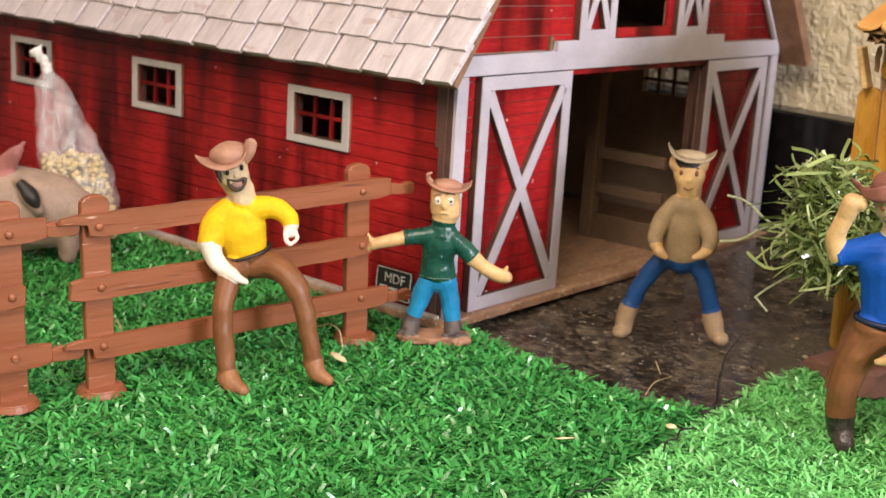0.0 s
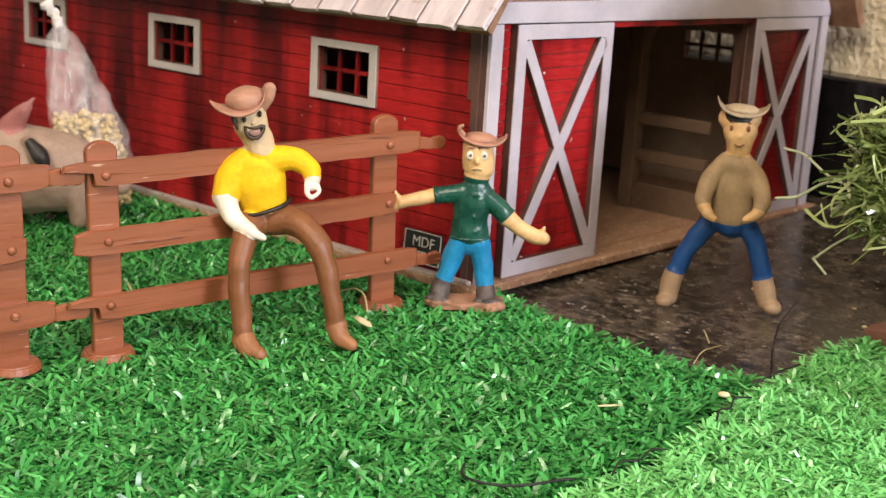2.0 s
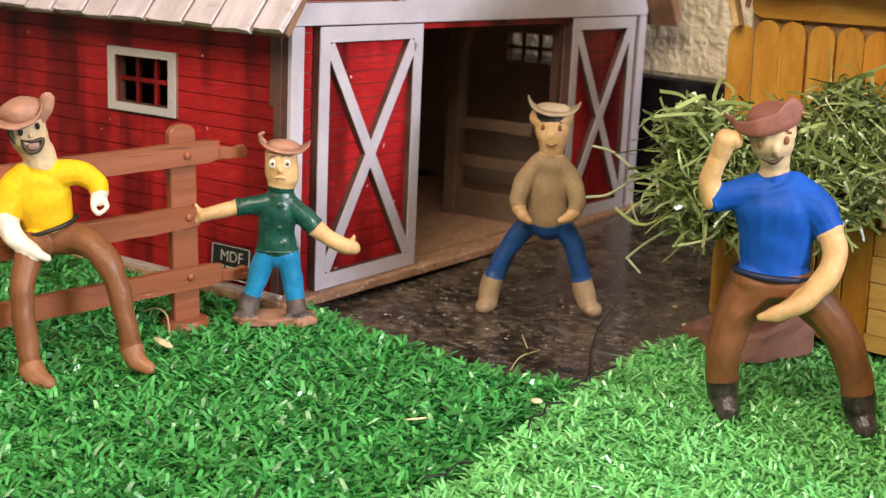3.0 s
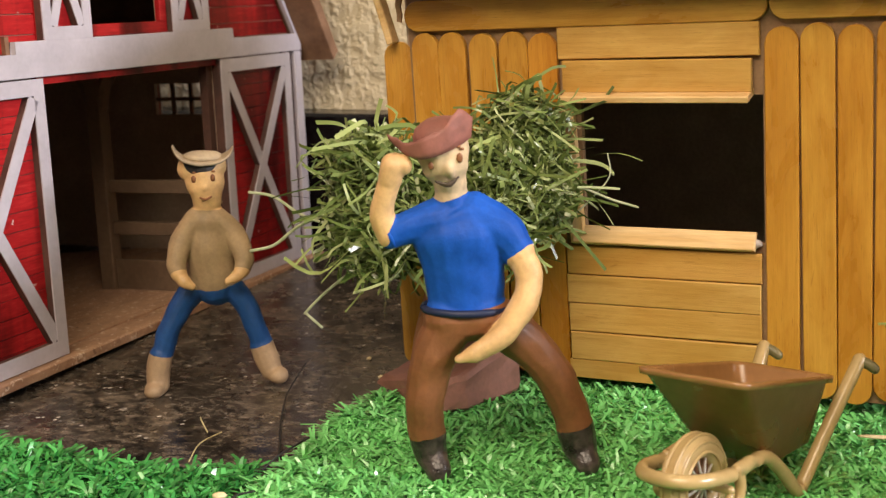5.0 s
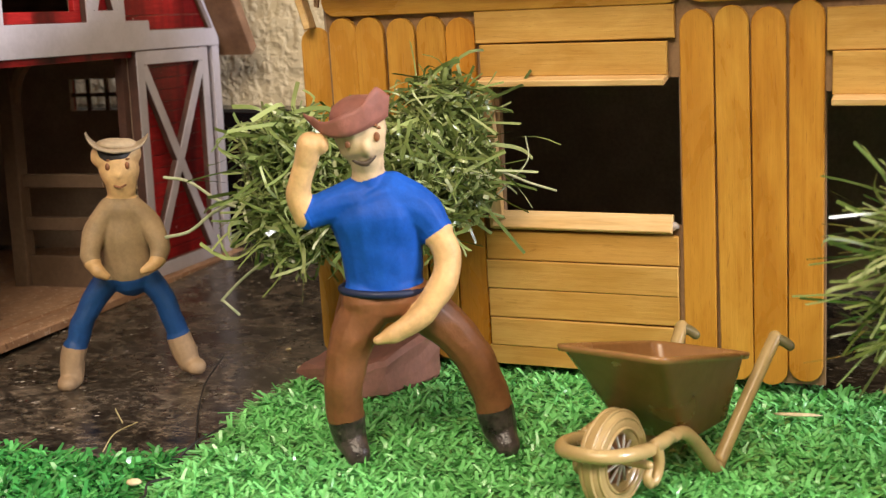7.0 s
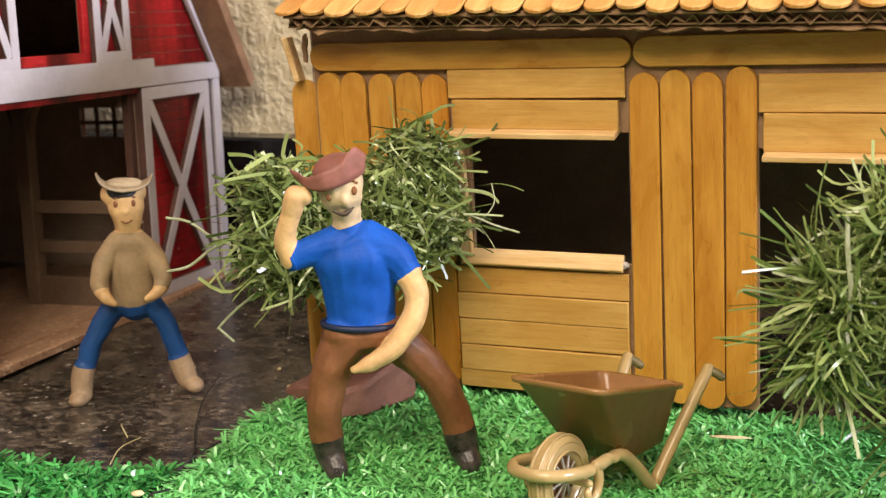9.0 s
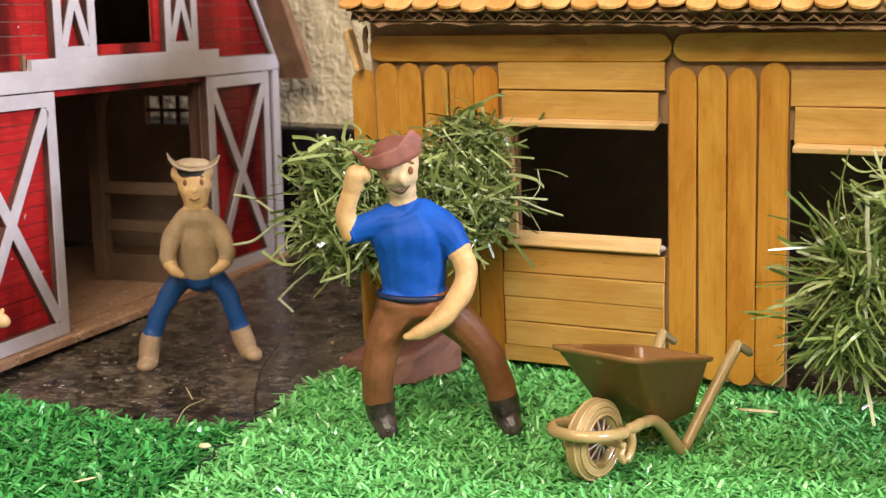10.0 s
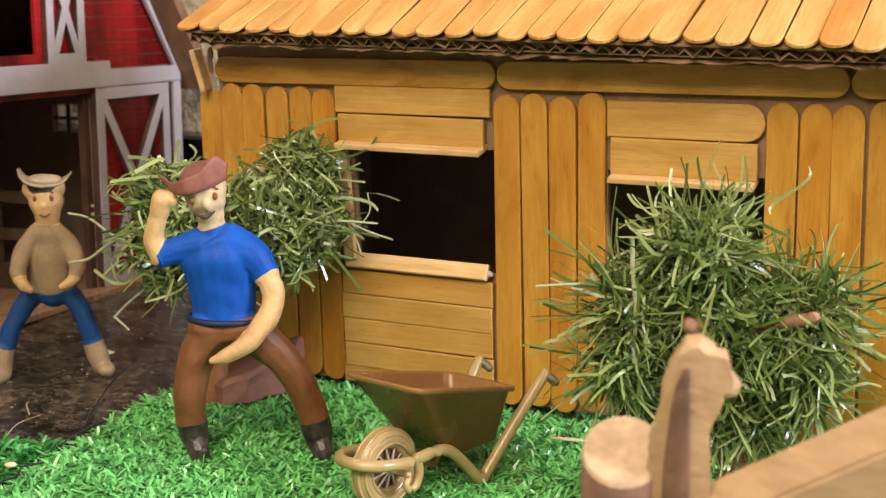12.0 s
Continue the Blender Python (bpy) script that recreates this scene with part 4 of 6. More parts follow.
def fence_panel(at):
    """A panel with two posts, three rails and hook tabs, along x; the first post stands at 0, the second at 104."""
    panel = thing("fence_panel", at, "reddish brown moulded plastic ranch fence panel on grass", "toy fence", "fence panels along the barn")
    for x in (0.0, 104.5):
        bm = bmesh.new()
        out = [(x - 5, 0.5), (x + 5, 0.5), (x + 5, 69)] + [(x + 5 * math.cos(a), 69 + 3.2 * math.sin(a)) for a in (math.pi * k / 8 for k in range(1, 8))] + [(x - 5, 69)]
        prism(bm, out, 0.0, 3.2, bevel=0.4)
        post = part("post", bm, FENCE, panel)
        bm = bmesh.new()
        bmesh.ops.create_cone(bm, cap_ends=True, segments=26, radius1=9.0, radius2=7.6, depth=2.6, matrix=Matrix.Translation((x, 1.6, 2.2)))
        bmesh.ops.bevel(bm, geom=[e for e in bm.edges if abs(e.verts[0].co.z - e.verts[1].co.z) < 0.01], offset=0.5, segments=2, affect="EDGES")
        part("foot", bm, FENCE, post, "round moulded foot", smooth=False)
        for z in (62.0, 40.6, 19.4):
            bm = bmesh.new()
            ball(bm, (x, -2.9, z), (1.5, 0.9, 1.5), u=10, v=6)
            part("rivet", bm, FENCE, post, "moulded round rivet head", smooth=True)
    for z, hook in ((62.4, True), (40.3, False), (18.6, True)):
        bm = bmesh.new()
        a, b = (-13.5, 117.5) if hook else (-11.0, 109.5)
        r2 = random.Random(int(z))
        n = 26
        top = [(a + (b - a) * k / n, z + 3.9 + r2.uniform(-0.18, 0.18)) for k in range(n + 1)]
        low = [(a + (b - a) * k / n, z - 3.9 + r2.uniform(-0.18, 0.18)) for k in range(n + 1)]
        top[0], low[0] = (a + 0.6, z + 3.2), (a, z - 3.0)
        top[-1], low[-1] = (b, z + 3.2), (b - 0.4, z - 3.4)
        if hook:  # the start is cut away below, where the hook of the panel before it lies
            low = [(a, z + 1.3), (a + 9.6, z + 1.1), (a + 10.2, z + 0.2), (a + 10.2, z - 3.6)] + [p for p in low if p[0] > a + 11]
        prism(bm, low + top[::-1], -2.6, -0.05, bevel=0.45)
        rail = part("rail", bm, FENCE, panel)
        bm = bmesh.new()
        for k in range(6):
            x0 = a + 6 + (b - a - 30) * k / 6 + r2.uniform(-6, 6)
            h = z + r2.uniform(-2.7, 2.7)
            tube(bm, [(x0, -2.5, h), (x0 + 9, -2.55, h + r2.uniform(-0.5, 0.5)), (x0 + 20, -2.5, h + r2.uniform(-0.7, 0.7))], [0.12, 0.26, 0.12], seg=5, step=2)
        tagged(part("moulded_grain", bm, FENCE, rail, "fine raised wood grain lines"), kind="stuff")
        if hook:
            bm = bmesh.new()
            eye = [(b + 8.6 + 2.5 * math.cos(q), z - 1.5 + 2.5 * math.sin(q)) for q in (math.pi * (k / 5 - 0.8) for k in range(9))]
            prism(bm, [(b - 0.5, z - 3.2), (b + 3.0, z - 2.9), (b + 5.0, z - 3.6)] + eye + [(b + 5.6, z - 0.4), (b + 2.6, z + 1.0), (b - 0.5, z + 1.4)], -2.9, -0.4, bevel=0.4)
            part("hook_tab", bm, FENCE, rail, "moulded hook tab")
            bm = bmesh.new()
            prism(bm, [(a - 4.5, z - 2.0), (a + 0.4, z - 2.6), (a + 0.4, z + 2.6), (a - 4.5, z + 2.0)], 0.0, 2.2, bevel=0.4)
            part("socket_tab", bm, FENCE, rail, "moulded socket tab")
    return panel


fence = fence_panel(pose(-0.337, 0.2415, 0.0010, 0, 0, F_ANGLE))
copy_thing(fence, pose(-0.337, 0.2415, 0.0010, 0, 0, F_ANGLE) @ pose(-0.1345, -0.0015, 0.0014, 0, 0.4, 2.0))

# ---- clay figures: each one mesh, x across, y away from the viewer ----
SKIN = clay("flesh_clay", (0.70, 0.44, 0.20))
SKIN_PALE = clay("pale_flesh_clay", (0.61, 0.455, 0.275), 0.65)
YELLOW = clay("yellow_clay", (0.78, 0.47, 0.008), 0.72, 0.86, 0.25)
TROUSER = clay("brown_clay", (0.225, 0.088, 0.034), 0.5)
LEATHER = clay("tan_brown_clay", (0.32, 0.14, 0.06))
HATBROWN = clay("rose_tan_clay", (0.42, 0.215, 0.14), 0.6)
SLAB = clay("reddish_brown_clay", (0.27, 0.125, 0.09), 0.65)
UMBER = clay("dark_umber_clay", (0.055, 0.035, 0.02))
MOUTH_GREY = clay("dull_pink_clay", (0.30, 0.17, 0.14))
HAT_RED = clay("dull_red_brown_clay", (0.29, 0.11, 0.085), 0.6)
# Brim copy of the sand clay, darkened for the shade on the brim.
HAT_SAND_SHADED = clay("shaded_sand_clay", (0.34, 0.26, 0.165), 0.65)
HAT_SAND = clay("sand_clay", (0.38, 0.295, 0.185), 0.65)
WHITE_CLAY = clay("white_clay", (0.80, 0.72, 0.60))
BLACK_CLAY = clay("black_clay", (0.022, 0.018, 0.016))
MOUTH = clay("mouth_red_clay", (0.30, 0.09, 0.075))
TEAL = stuff_mat("dark_teal_paint", (0.006, 0.045, 0.032), (0.012, 0.085, 0.058), 140, 700, 0.28, 0.5, dist=0.0007)
SKY = clay("bright_blue_clay", (0.015, 0.25, 0.50))
GREYSHOE = stuff_mat("smudged_grey_clay", (0.030, 0.024, 0.022), (0.12, 0.09, 0.075), 160, 700, 0.6, 0.5)
PLATE = clay("terracotta_clay", (0.38, 0.20, 0.12), 0.65)
TAUPE = clay("taupe_clay", (0.345, 0.24, 0.13), 0.65)
DENIM = clay("denim_blue_clay", (0.012, 0.075, 0.26))
BOOT_SAND = clay("sand_boot_clay", (0.42, 0.29, 0.17), 0.6)
COBALT = clay("cobalt_blue_clay", (0.005, 0.082, 0.44), 0.6, 0.72, 0.22)
NAVY = clay("navy_rim_clay", (0.008, 0.016, 0.055))
BOOT_DARK = stuff_mat("dark_boot_clay", (0.012, 0.009, 0.008), (0.085, 0.066, 0.058), 190, 700, 0.32, 0.7, dist=0.0008)


def hat(bm, c, w, crown, lift, mat, tilt=0.0, up=(4.0, 4.0), depth=0.7, thick=0.8, ends=(0.4, 0.4), dip=1.0, steep=(2.4, 2.4), cx=0.0, top=None):
    """A brimmed hat: an uneven sheet with both sides curled up and a low crown.
    up, ends, steep: how high, how broad and how suddenly the left and right brim stand up."""
    if isinstance(bm, Marks):
        return bm.calls.append((hat, (c, w, crown, lift, mat, tilt, up, depth, thick, ends, dip, steep, cx, top), {}))
    n, k = 26, 11
    t = Matrix.Translation(c) @ Matrix.Rotation(radians(tilt), 4, "Y")
    grid = []
    for i in range(n + 1):
        x = -1 + 2 * i / n
        s = 0 if x < 0 else 1
        half = w * depth * (1 - (1 - ends[s]) * abs(x) ** 2.6)
        row = []
        for j in range(k):
            q = -1 + 2 * j / (k - 1)
            y = q * half * (1 + 0.10 * noise.noise(Vector((x * 2.1, 3.0 * (q > 0), w))))
            z = up[s] * abs(x) ** steep[s] - dip * q * q * (1 - 0.7 * abs(x)) + 0.45 * noise.noise(Vector((x * 1.9, q * 1.3, w)))
            row.append((x * w * (1 - 0.16 * abs(x) ** 4 * min(1.0, up[s] / 5)) + 0.35 * noise.noise(Vector((q * 2.4, x, 4))), y, z))
        grid.append(row)
    lay = []
    for dz in (0.0, thick):
        lay.append([[bm.verts.new(t @ Vector((x, y, z + dz))) for x, y, z in row] for row in grid])
    fs = []
    for i in range(n):
        for j in range(k - 1):
            for q, g in enumerate(lay):
                a = [g[i][j], g[i + 1][j], g[i + 1][j + 1], g[i][j + 1]]
                fs.append(bm.faces.new(a if q else a[::-1]))
    lo, hi = lay
    edge = [(i, 0) for i in range(n + 1)] + [(n, j) for j in range(1, k)] + [(i, k - 1) for i in range(n - 1, -1, -1)] + [(0, j) for j in range(k - 2, 0, -1)]
    for (a, b), (c2, d) in zip(edge, edge[1:] + edge[:1]):
        fs.append(bm.faces.new((lo[a][b], lo[c2][d], hi[c2][d], hi[a][b])))
    for f in fs:
        f.material_index = mat
    m = t @ Vector((cx, 0, thick * 0.5 + lift))
    ball(bm, m, (crown[0], crown[1], crown[2]), mat if top is None else top, (0, tilt, 0), lump=0.10)


def fold(bm, low, high, front, mat, thick=0.9):
    """An upturned brim: a thin bent sheet of clay between two edges in x and z, curving back round the head."""
    if isinstance(bm, Marks):
        return bm.calls.append((fold, (low, high, front, mat, thick), {}))
    a = [p for p, _ in smooth_line([(x, 0, z) for x, z in low], [1] * len(low), 5)]
    b = [p for p, _ in smooth_line([(x, 0, z) for x, z in high], [1] * len(high), 5)]
    mid, rows = (a[0].x + a[-1].x) / 2 + 1.0, []
    for p, q in zip(a, b):
        row = []
        for k in range(6):
            t = k / 5
            c = p.lerp(q, t)
            y = front + 0.055 * (c.x - mid) ** 2 - 1.6 * t + 1.2 * t * t + 0.35 * noise.noise(Vector((c.x * 0.5, c.z * 0.5, 2)))
            row.append((Vector((c.x, y, c.z + 0.3 * t * noise.noise(Vector((c.x * 0.9, 5, 0))))), thick * (1 - 0.35 * t)))
        rows.append(row)
    lay = [[[bm.verts.new(c + Vector((0, d * w, 0))) for c, w in row] for row in rows] for d in (0, 1)]
    fs = []
    for i in range(len(rows) - 1):
        for k in range(5):
            for g in lay:
                fs.append(bm.faces.new((g[i][k], g[i + 1][k], g[i + 1][k + 1], g[i][k + 1])))
        for k in (0, 5):
            fs.append(bm.faces.new((lay[0][i][k], lay[0][i + 1][k], lay[1][i + 1][k], lay[1][i][k])))
    for i in (0, len(rows) - 1):
        for k in range(5):
            fs.append(bm.faces.new((lay[0][i][k], lay[0][i][k + 1], lay[1][i][k + 1], lay[1][i][k])))
    for f in fs:
        f.material_index = mat


def band(mk, c, rx, ry, r, mat, tilt=0.0):
    """A thin roll of clay laid round a waist."""
    pts = [(c[0] + rx * math.cos(a), c[1] + ry * math.sin(a), c[2] + math.tan(radians(tilt)) * rx * math.cos(a)) for a in (2 * math.pi * k / 16 for k in range(17))]
    mk.calls.append((tube, (pts, [r] * 17, mat, 8, 2), {}))


class Marks:
    """Marks laid on a figure after its limbs are fused."""

    def __init__(self):
        self.calls = []


def dot(bm, c, r, mat, deep=0.35):
    if isinstance(bm, Marks):
        return bm.calls.append((dot, (c, r, mat, deep), {}))
    ball(bm, c, (r[0], deep, r[1]), mat, u=10, v=6)


def fused(bm, grain=0.34):
    """One closed skin over overlapping limbs, the way pressed clay runs together; each face keeps the clay of the nearest limb."""
    raw = bpy.data.meshes.new("raw")
    bm.to_mesh(raw)
    bm.free()
    ob = new("raw", raw)
    mod = ob.modifiers.new("skin", "REMESH")
    mod.mode, mod.voxel_size = "VOXEL", grain
    bpy.context.view_layer.update()
    skin = bpy.data.meshes.new_from_object(ob.evaluated_get(bpy.context.evaluated_depsgraph_get()))
    bpy.data.objects.remove(ob)
    out = bmesh.new()
    out.from_mesh(skin)
    bpy.data.meshes.remove(skin)
    bpy.data.meshes.remove(raw)
    for _ in range(8):
        bmesh.ops.smooth_vert(out, verts=out.verts, factor=0.5, use_axis_x=True, use_axis_y=True, use_axis_z=True)
    for v in out.verts:
        q = v.co * 0.16
        v.co += Vector((noise.noise(q), noise.noise(q + Vector((9, 0, 0))), noise.noise(q + Vector((0, 9, 0))))) * 0.45
    at = np.array([f.calc_center_median() for f in out.faces])
    best, kind = np.full(len(at), 1e9), np.zeros(len(at), int)
    for pts, size, k, d0, d1 in SAMPLES:
        far = np.min(np.linalg.norm(at[:, None] - pts[None], axis=2) - size[None], axis=1)
        for p, d in ((pts[0], d0), (pts[-1], d1)):
            far += 4.0 * np.maximum(0, (at - p) @ (d / (np.linalg.norm(d) + 1e-9)))
        kind, best = np.where(far < best, k, kind), np.minimum(far, best)
    for f, k in zip(out.faces, kind):
        f.material_index = int(k)
    # the line between two clays is drawn out smooth
    seams = {}
    for e in out.edges:
        if len(e.link_faces) == 2 and e.link_faces[0].material_index != e.link_faces[1].material_index:
            a, b = e.verts
            seams.setdefault(a, []).append(b)
            seams.setdefault(b, []).append(a)
    for _ in range(6):
        to = {v: sum((w.co for w in near), Vector()) / len(near) for v, near in seams.items() if len(near) == 2}
        for v, c in to.items():
            v.co = v.co.lerp(c, 0.6)
    SAMPLES.clear()
    return out


def figure(body, marks, mats, at, label):
    out = fused(body)
    laid = bmesh.new()
    for make, args, kw in marks.calls:
        make(laid, *args, **kw)
    extra = bpy.data.meshes.new("marks")
    laid.to_mesh(extra)
    laid.free()
    out.from_mesh(extra)
    bpy.data.meshes.remove(extra)
    ob = part("clay_figurine", out, mats, smooth=True, at=at)
    return tagged(ob, label, "clay figurine", "clay farm figurines")


def cuff(mk, c, axis, r, mat, thick=0.55):
    """The raised edge where one clay meets the next."""
    mk.calls.append((ring, (c, axis, r, (thick, 0.7), mat, 24, 8), {}))


# yellow shirt, sitting on the fence
SAMPLES.clear()
bm, mk = bmesh.new(), Marks()
tube(bm, [(-4.8, 15, 46.0), (-5.8, 14.7, 50), (-7.2, 14.2, 56), (-7.0, 14, 61.4), (-6.4, 14, 64.6)], [7.9, 8.5, 9.4, 8.6, 5.4], 0, 18, flat=0.80)
tube(bm, [(-11, 13.5, 61.5), (-15.4, 12.5, 57.5), (-17.6, 10.5, 50.8)], [5.0, 5.2, 4.6], 0)
tube(bm, [(-3, 13.5, 62.4), (4.5, 12.5, 63.2), (9.6, 11, 60.4), (10.7, 9.5, 57.6)], [4.8, 4.0, 3.5, 3.0], 0)
tube(bm, [(-17.8, 9.8, 51), (-15.8, 7.5, 45.6), (-10.8, 4.5, 41.2), (-5.2, 2.5, 38.8)], [4.0, 3.4, 2.7, 1.3], 1)
tube(bm, [(10.7, 9.3, 57.0), (10.6, 8.4, 55.4)], [2.4, 2.2], 1, step=2)
tube(bm, [(8.8, 7.6, 55.8), (8.8, 5.6, 53.4), (10.4, 5.0, 51.9), (11.6, 5.6, 53.0)], [1.1, 1.0, 0.9, 0.6], 1, 8)
tube(bm, [(12.2, 8.0, 55.6), (12.8, 6.4, 53.8), (11.8, 5.8, 52.2)], [1.0, 0.9, 0.6], 1, 8)
tube(bm, [(-6.5, 15, 41.8), (-10.0, 9.0, 40.6), (-12.6, 3.0, 33.5), (-13.2, 0.0, 24), (-12.2, -2.0, 11.6), (-11.4, -3.0, 4.8)], [5.8, 4.9, 4.1, 3.7, 3.4, 3.1], 2)
tube(bm, [(-3.5, 15, 42.0), (4.5, 9.5, 42.8), (11.4, 3.0, 38.8), (15.2, 0.8, 29), (17.4, -0.5, 17), (18.6, -1.0, 9.5)], [5.8, 4.9, 4.2, 3.7, 3.3, 3.0], 2)
tube(bm, [(-11.6, -3.0, 5.8), (-9.9, -5.6, 3.8), (-6.6, -9.2, 2.6)], [4.0, 3.7, 2.6], 4, flat=0.9)
tube(bm, [(18.6, -1.0, 9.5), (20.0, -3, 6.6), (23.4, -5.6, 4.6)], [3.7, 3.4, 2.3], 4, flat=0.9)
tube(bm, [(-6.3, 13.6, 65.4), (-6.6, 13.4, 67.4), (-7.2, 13.2, 70.0)], [5.0, 4.9, 4.8], 5, step=2)
tube(bm, [(-7.8, 13, 70.4), (-9.4, 12.8, 75.2), (-10.2, 12.6, 79.4)], [4.8, 5.9, 5.9], 5, 14)
band(mk, (-4.9, 14.4, 46.2), 8.3, 7.5, 0.7, 3, 17)
dot(mk, (-11.2, 7.0, 77.2), (0.7, 1.2), 3)
dot(mk, (-6.2, 7.2, 78.9), (0.65, 1.1), 3)
dot(mk, (-7.9, 7.4, 72.7), (2.1, 1.3), 6, 0.5)
grin = [(-11.0, 74.6), (-10.3, 72.0), (-8.3, 70.8), (-6.2, 71.6), (-5.0, 74.8), (-7.8, 74.2)]
mk.calls.append((tube, ([(x, 7.3 + 0.05 * (x + 8.4) ** 2, z) for x, z in grin + grin[:1]], [0.62] * 7, 8, 6, 3), {}))
dot(mk, (-8.4, 6.9, 75.9), (0.7, 0.7), 5, 0.6)
mk.calls.append((tube, ([(-14.9, 9.6, 79.5), (-14.6, 9.0, 76.5), (-13.4, 9.0, 73.6)], [0.9, 0.9, 0.5], 8, 8, 3), {}))
hat(mk, (-12.4, 11.6, 80.0), 10.4, (7.0, 6.4, 4.4), 2.0, 7, tilt=-9, up=(3.2, 5.6), depth=0.74, ends=(0.22, 0.5), dip=1.8, steep=(2.0, 3.2), cx=2.2)
mk.calls.append((tube, ([(-5.6, 10.4, 81.2), (-4.0, 9.8, 84.0), (-3.2, 9.6, 86.6)], [2.2, 2.4, 2.2], 7, 12, 3), {"flat": 0.35}))
figure(bm, mk, (YELLOW, WHITE_CLAY, TROUSER, BLACK_CLAY, LEATHER, SKIN_PALE, MOUTH_GREY, HATBROWN, UMBER), pose(-0.308, 0.288, 0.0015, 0, 0, 53.8), "smiling clay cowboy figurine in yellow shirt seated on fence")

# dark teal shirt, standing on a clay plate
SAMPLES.clear()
bm, mk = bmesh.new(), Marks()
tube(bm, [(0.2, 0, 27), (0.1, 0, 34), (1.0, 0, 41), (1.6, 0, 46), (1.9, 0, 49.0)], [7.0, 6.6, 6.9, 5.4, 3.8], 0, 14, flat=0.72)
tube(bm, [(-3.0, 0, 43.2), (-8, -0.5, 42.8), (-12.8, -1, 42.4)], [3.9, 3.3, 3.2], 0)
tube(bm, [(5.5, 0, 42.2), (9.5, -0.8, 39.2), (13.2, -1.5, 35.6)], [4.0, 3.7, 3.4], 0)
tube(bm, [(-12.6, -1, 42.3), (-19, -1.5, 41.0), (-24.6, -2, 39.4)], [2.7, 2.6, 2.4], 1)
tube(bm, [(-24.0, -2, 39.8), (-26.4, -2.2, 41.6), (-27.0, -2.2, 43.2)], [1.5, 1.1, 0.8], 1, 8)
tube(bm, [(-24.0, -2, 39.0), (-26.8, -2.2, 38.0), (-27.6, -2.2, 36.8)], [1.7, 1.5, 1.0], 1, 8)
tube(bm, [(13.0, -1.5, 35.8), (18.5, -2.5, 31.6), (23.5, -3.2, 29.2), (27.0, -3.4, 28.6)], [3.1, 3.0, 2.8, 2.3], 1)
tube(bm, [(25.6, -3.4, 29.8), (26.8, -3.6, 32.2)], [1.4, 0.9], 1, 8, 2)
tube(bm, [(-2.4, 0, 25.5), (-5.0, 0, 21), (-8.6, 0, 10.6)], [4.6, 4.0, 3.3], 2)
tube(bm, [(3.0, 0, 25.5), (4.8, 0, 20), (6.6, 0, 8.8)], [4.6, 4.0, 3.4], 2)
tube(bm, [(-8.6, 0, 10.4), (-9.6, -0.5, 7.6), (-10.2, -2.2, 5.4)], [3.5, 3.8, 3.5], 3)
tube(bm, [(6.6, 0, 8.6), (7.0, -0.8, 6.0), (7.0, -2.4, 4.2)], [3.5, 3.6, 3.4], 3)
for x, y, q in ((-13.4, -4.5, 1.9), (-8.6, -5.2, 2.0), (-11.4, -6.2, 1.6), (4.4, -5.5, 2.0), (11.2, -4.6, 1.8), (7.0, -7.0, 1.6)):
    ball(bm, (x, y, 3.9), (q, q * 0.9, q * 0.9), 3)
ball(bm, (8.6, -5.3, 3.9), (1.9, 1.8, 1.8), 3)
prism(bm, [(-15.5, -2), (-12.5, -7), (-7, -5.8), (-2, -8.6), (4, -7), (10, -9.4), (14.5, -5), (12.4, 1), (13.6, 4.5), (3, 6.4), (-4, 5), (-9, 7), (-15, 3.4)], 0.6, 3.4, axes="xyz", bevel=0.7)
SAMPLES.append((np.array([(x, y, 2.4) for x in range(-14, 15, 2) for y in range(-8, 7, 2)], float), np.full(15 * 8, 2.0), 4, np.zeros(3), np.zeros(3)))
tube(bm, [(1.9, 0, 50.4), (2.2, 0, 52.4), (2.0, 0, 56.0), (1.9, 0, 60.2)], [5.0, 5.8, 5.9, 5.8], 1, 14, flat=0.85)
for x in (-0.9, 4.1):
    dot(mk, (x, -4.5, 58.3), (1.3, 1.7), 5, 0.6)
    dot(mk, (x + 0.1, -4.95, 58.4), (0.62, 0.62), 7, 0.3)
    dot(mk, (x - 0.15, -5.2, 58.6), (0.26, 0.26), 5, 0.2)
    mk.calls.append((tube, ([(x - 1.6, -4.9, 60.9), (x, -5.2, 61.6), (x + 1.5, -4.9, 61.2)], [0.3, 0.4, 0.3], 6, 6, 2), {}))
ball(bm, (1.8, -5.2, 56.2), (1.0, 1.0, 1.2), 1)
mk.calls.append((tube, ([(0.2, -5.0, 53.6), (1.8, -5.3, 53.9), (3.4, -5.0, 53.5)], [0.4, 0.6, 0.4], 1, 6, 2), {}))
hat(mk, (2.8, 0, 62.4), 9.8, (5.8, 5.0, 2.2), 0.9, 6, tilt=5, up=(3.4, 3.0), depth=0.64, ends=(0.3, 0.5), dip=0.6, steep=(2.6, 3.4))
tube(bm, [(-3.6, -1, 65.0), (-5.0, -2, 67.6), (-3.4, -2.6, 68.8)], [1.1, 0.9, 0.7], 6, 8)
for x, z in ((2.2, 43.5), (1.2, 36), (2.4, 30)):
    ball(bm, (x, -4.9, z), (0.7, 0.5, 0.7), 0, u=8, v=6)
cuff(mk, (-12.7, -1, 42.35), (1, 0.1, 0.1), 2.9, 0)
cuff(mk, (13.1, -1.5, 35.7), (3.7, -0.7, -3.6), 3.2, 0)
band(mk, (0.2, 0, 27.2), 7.0, 4.8, 0.6, 0)
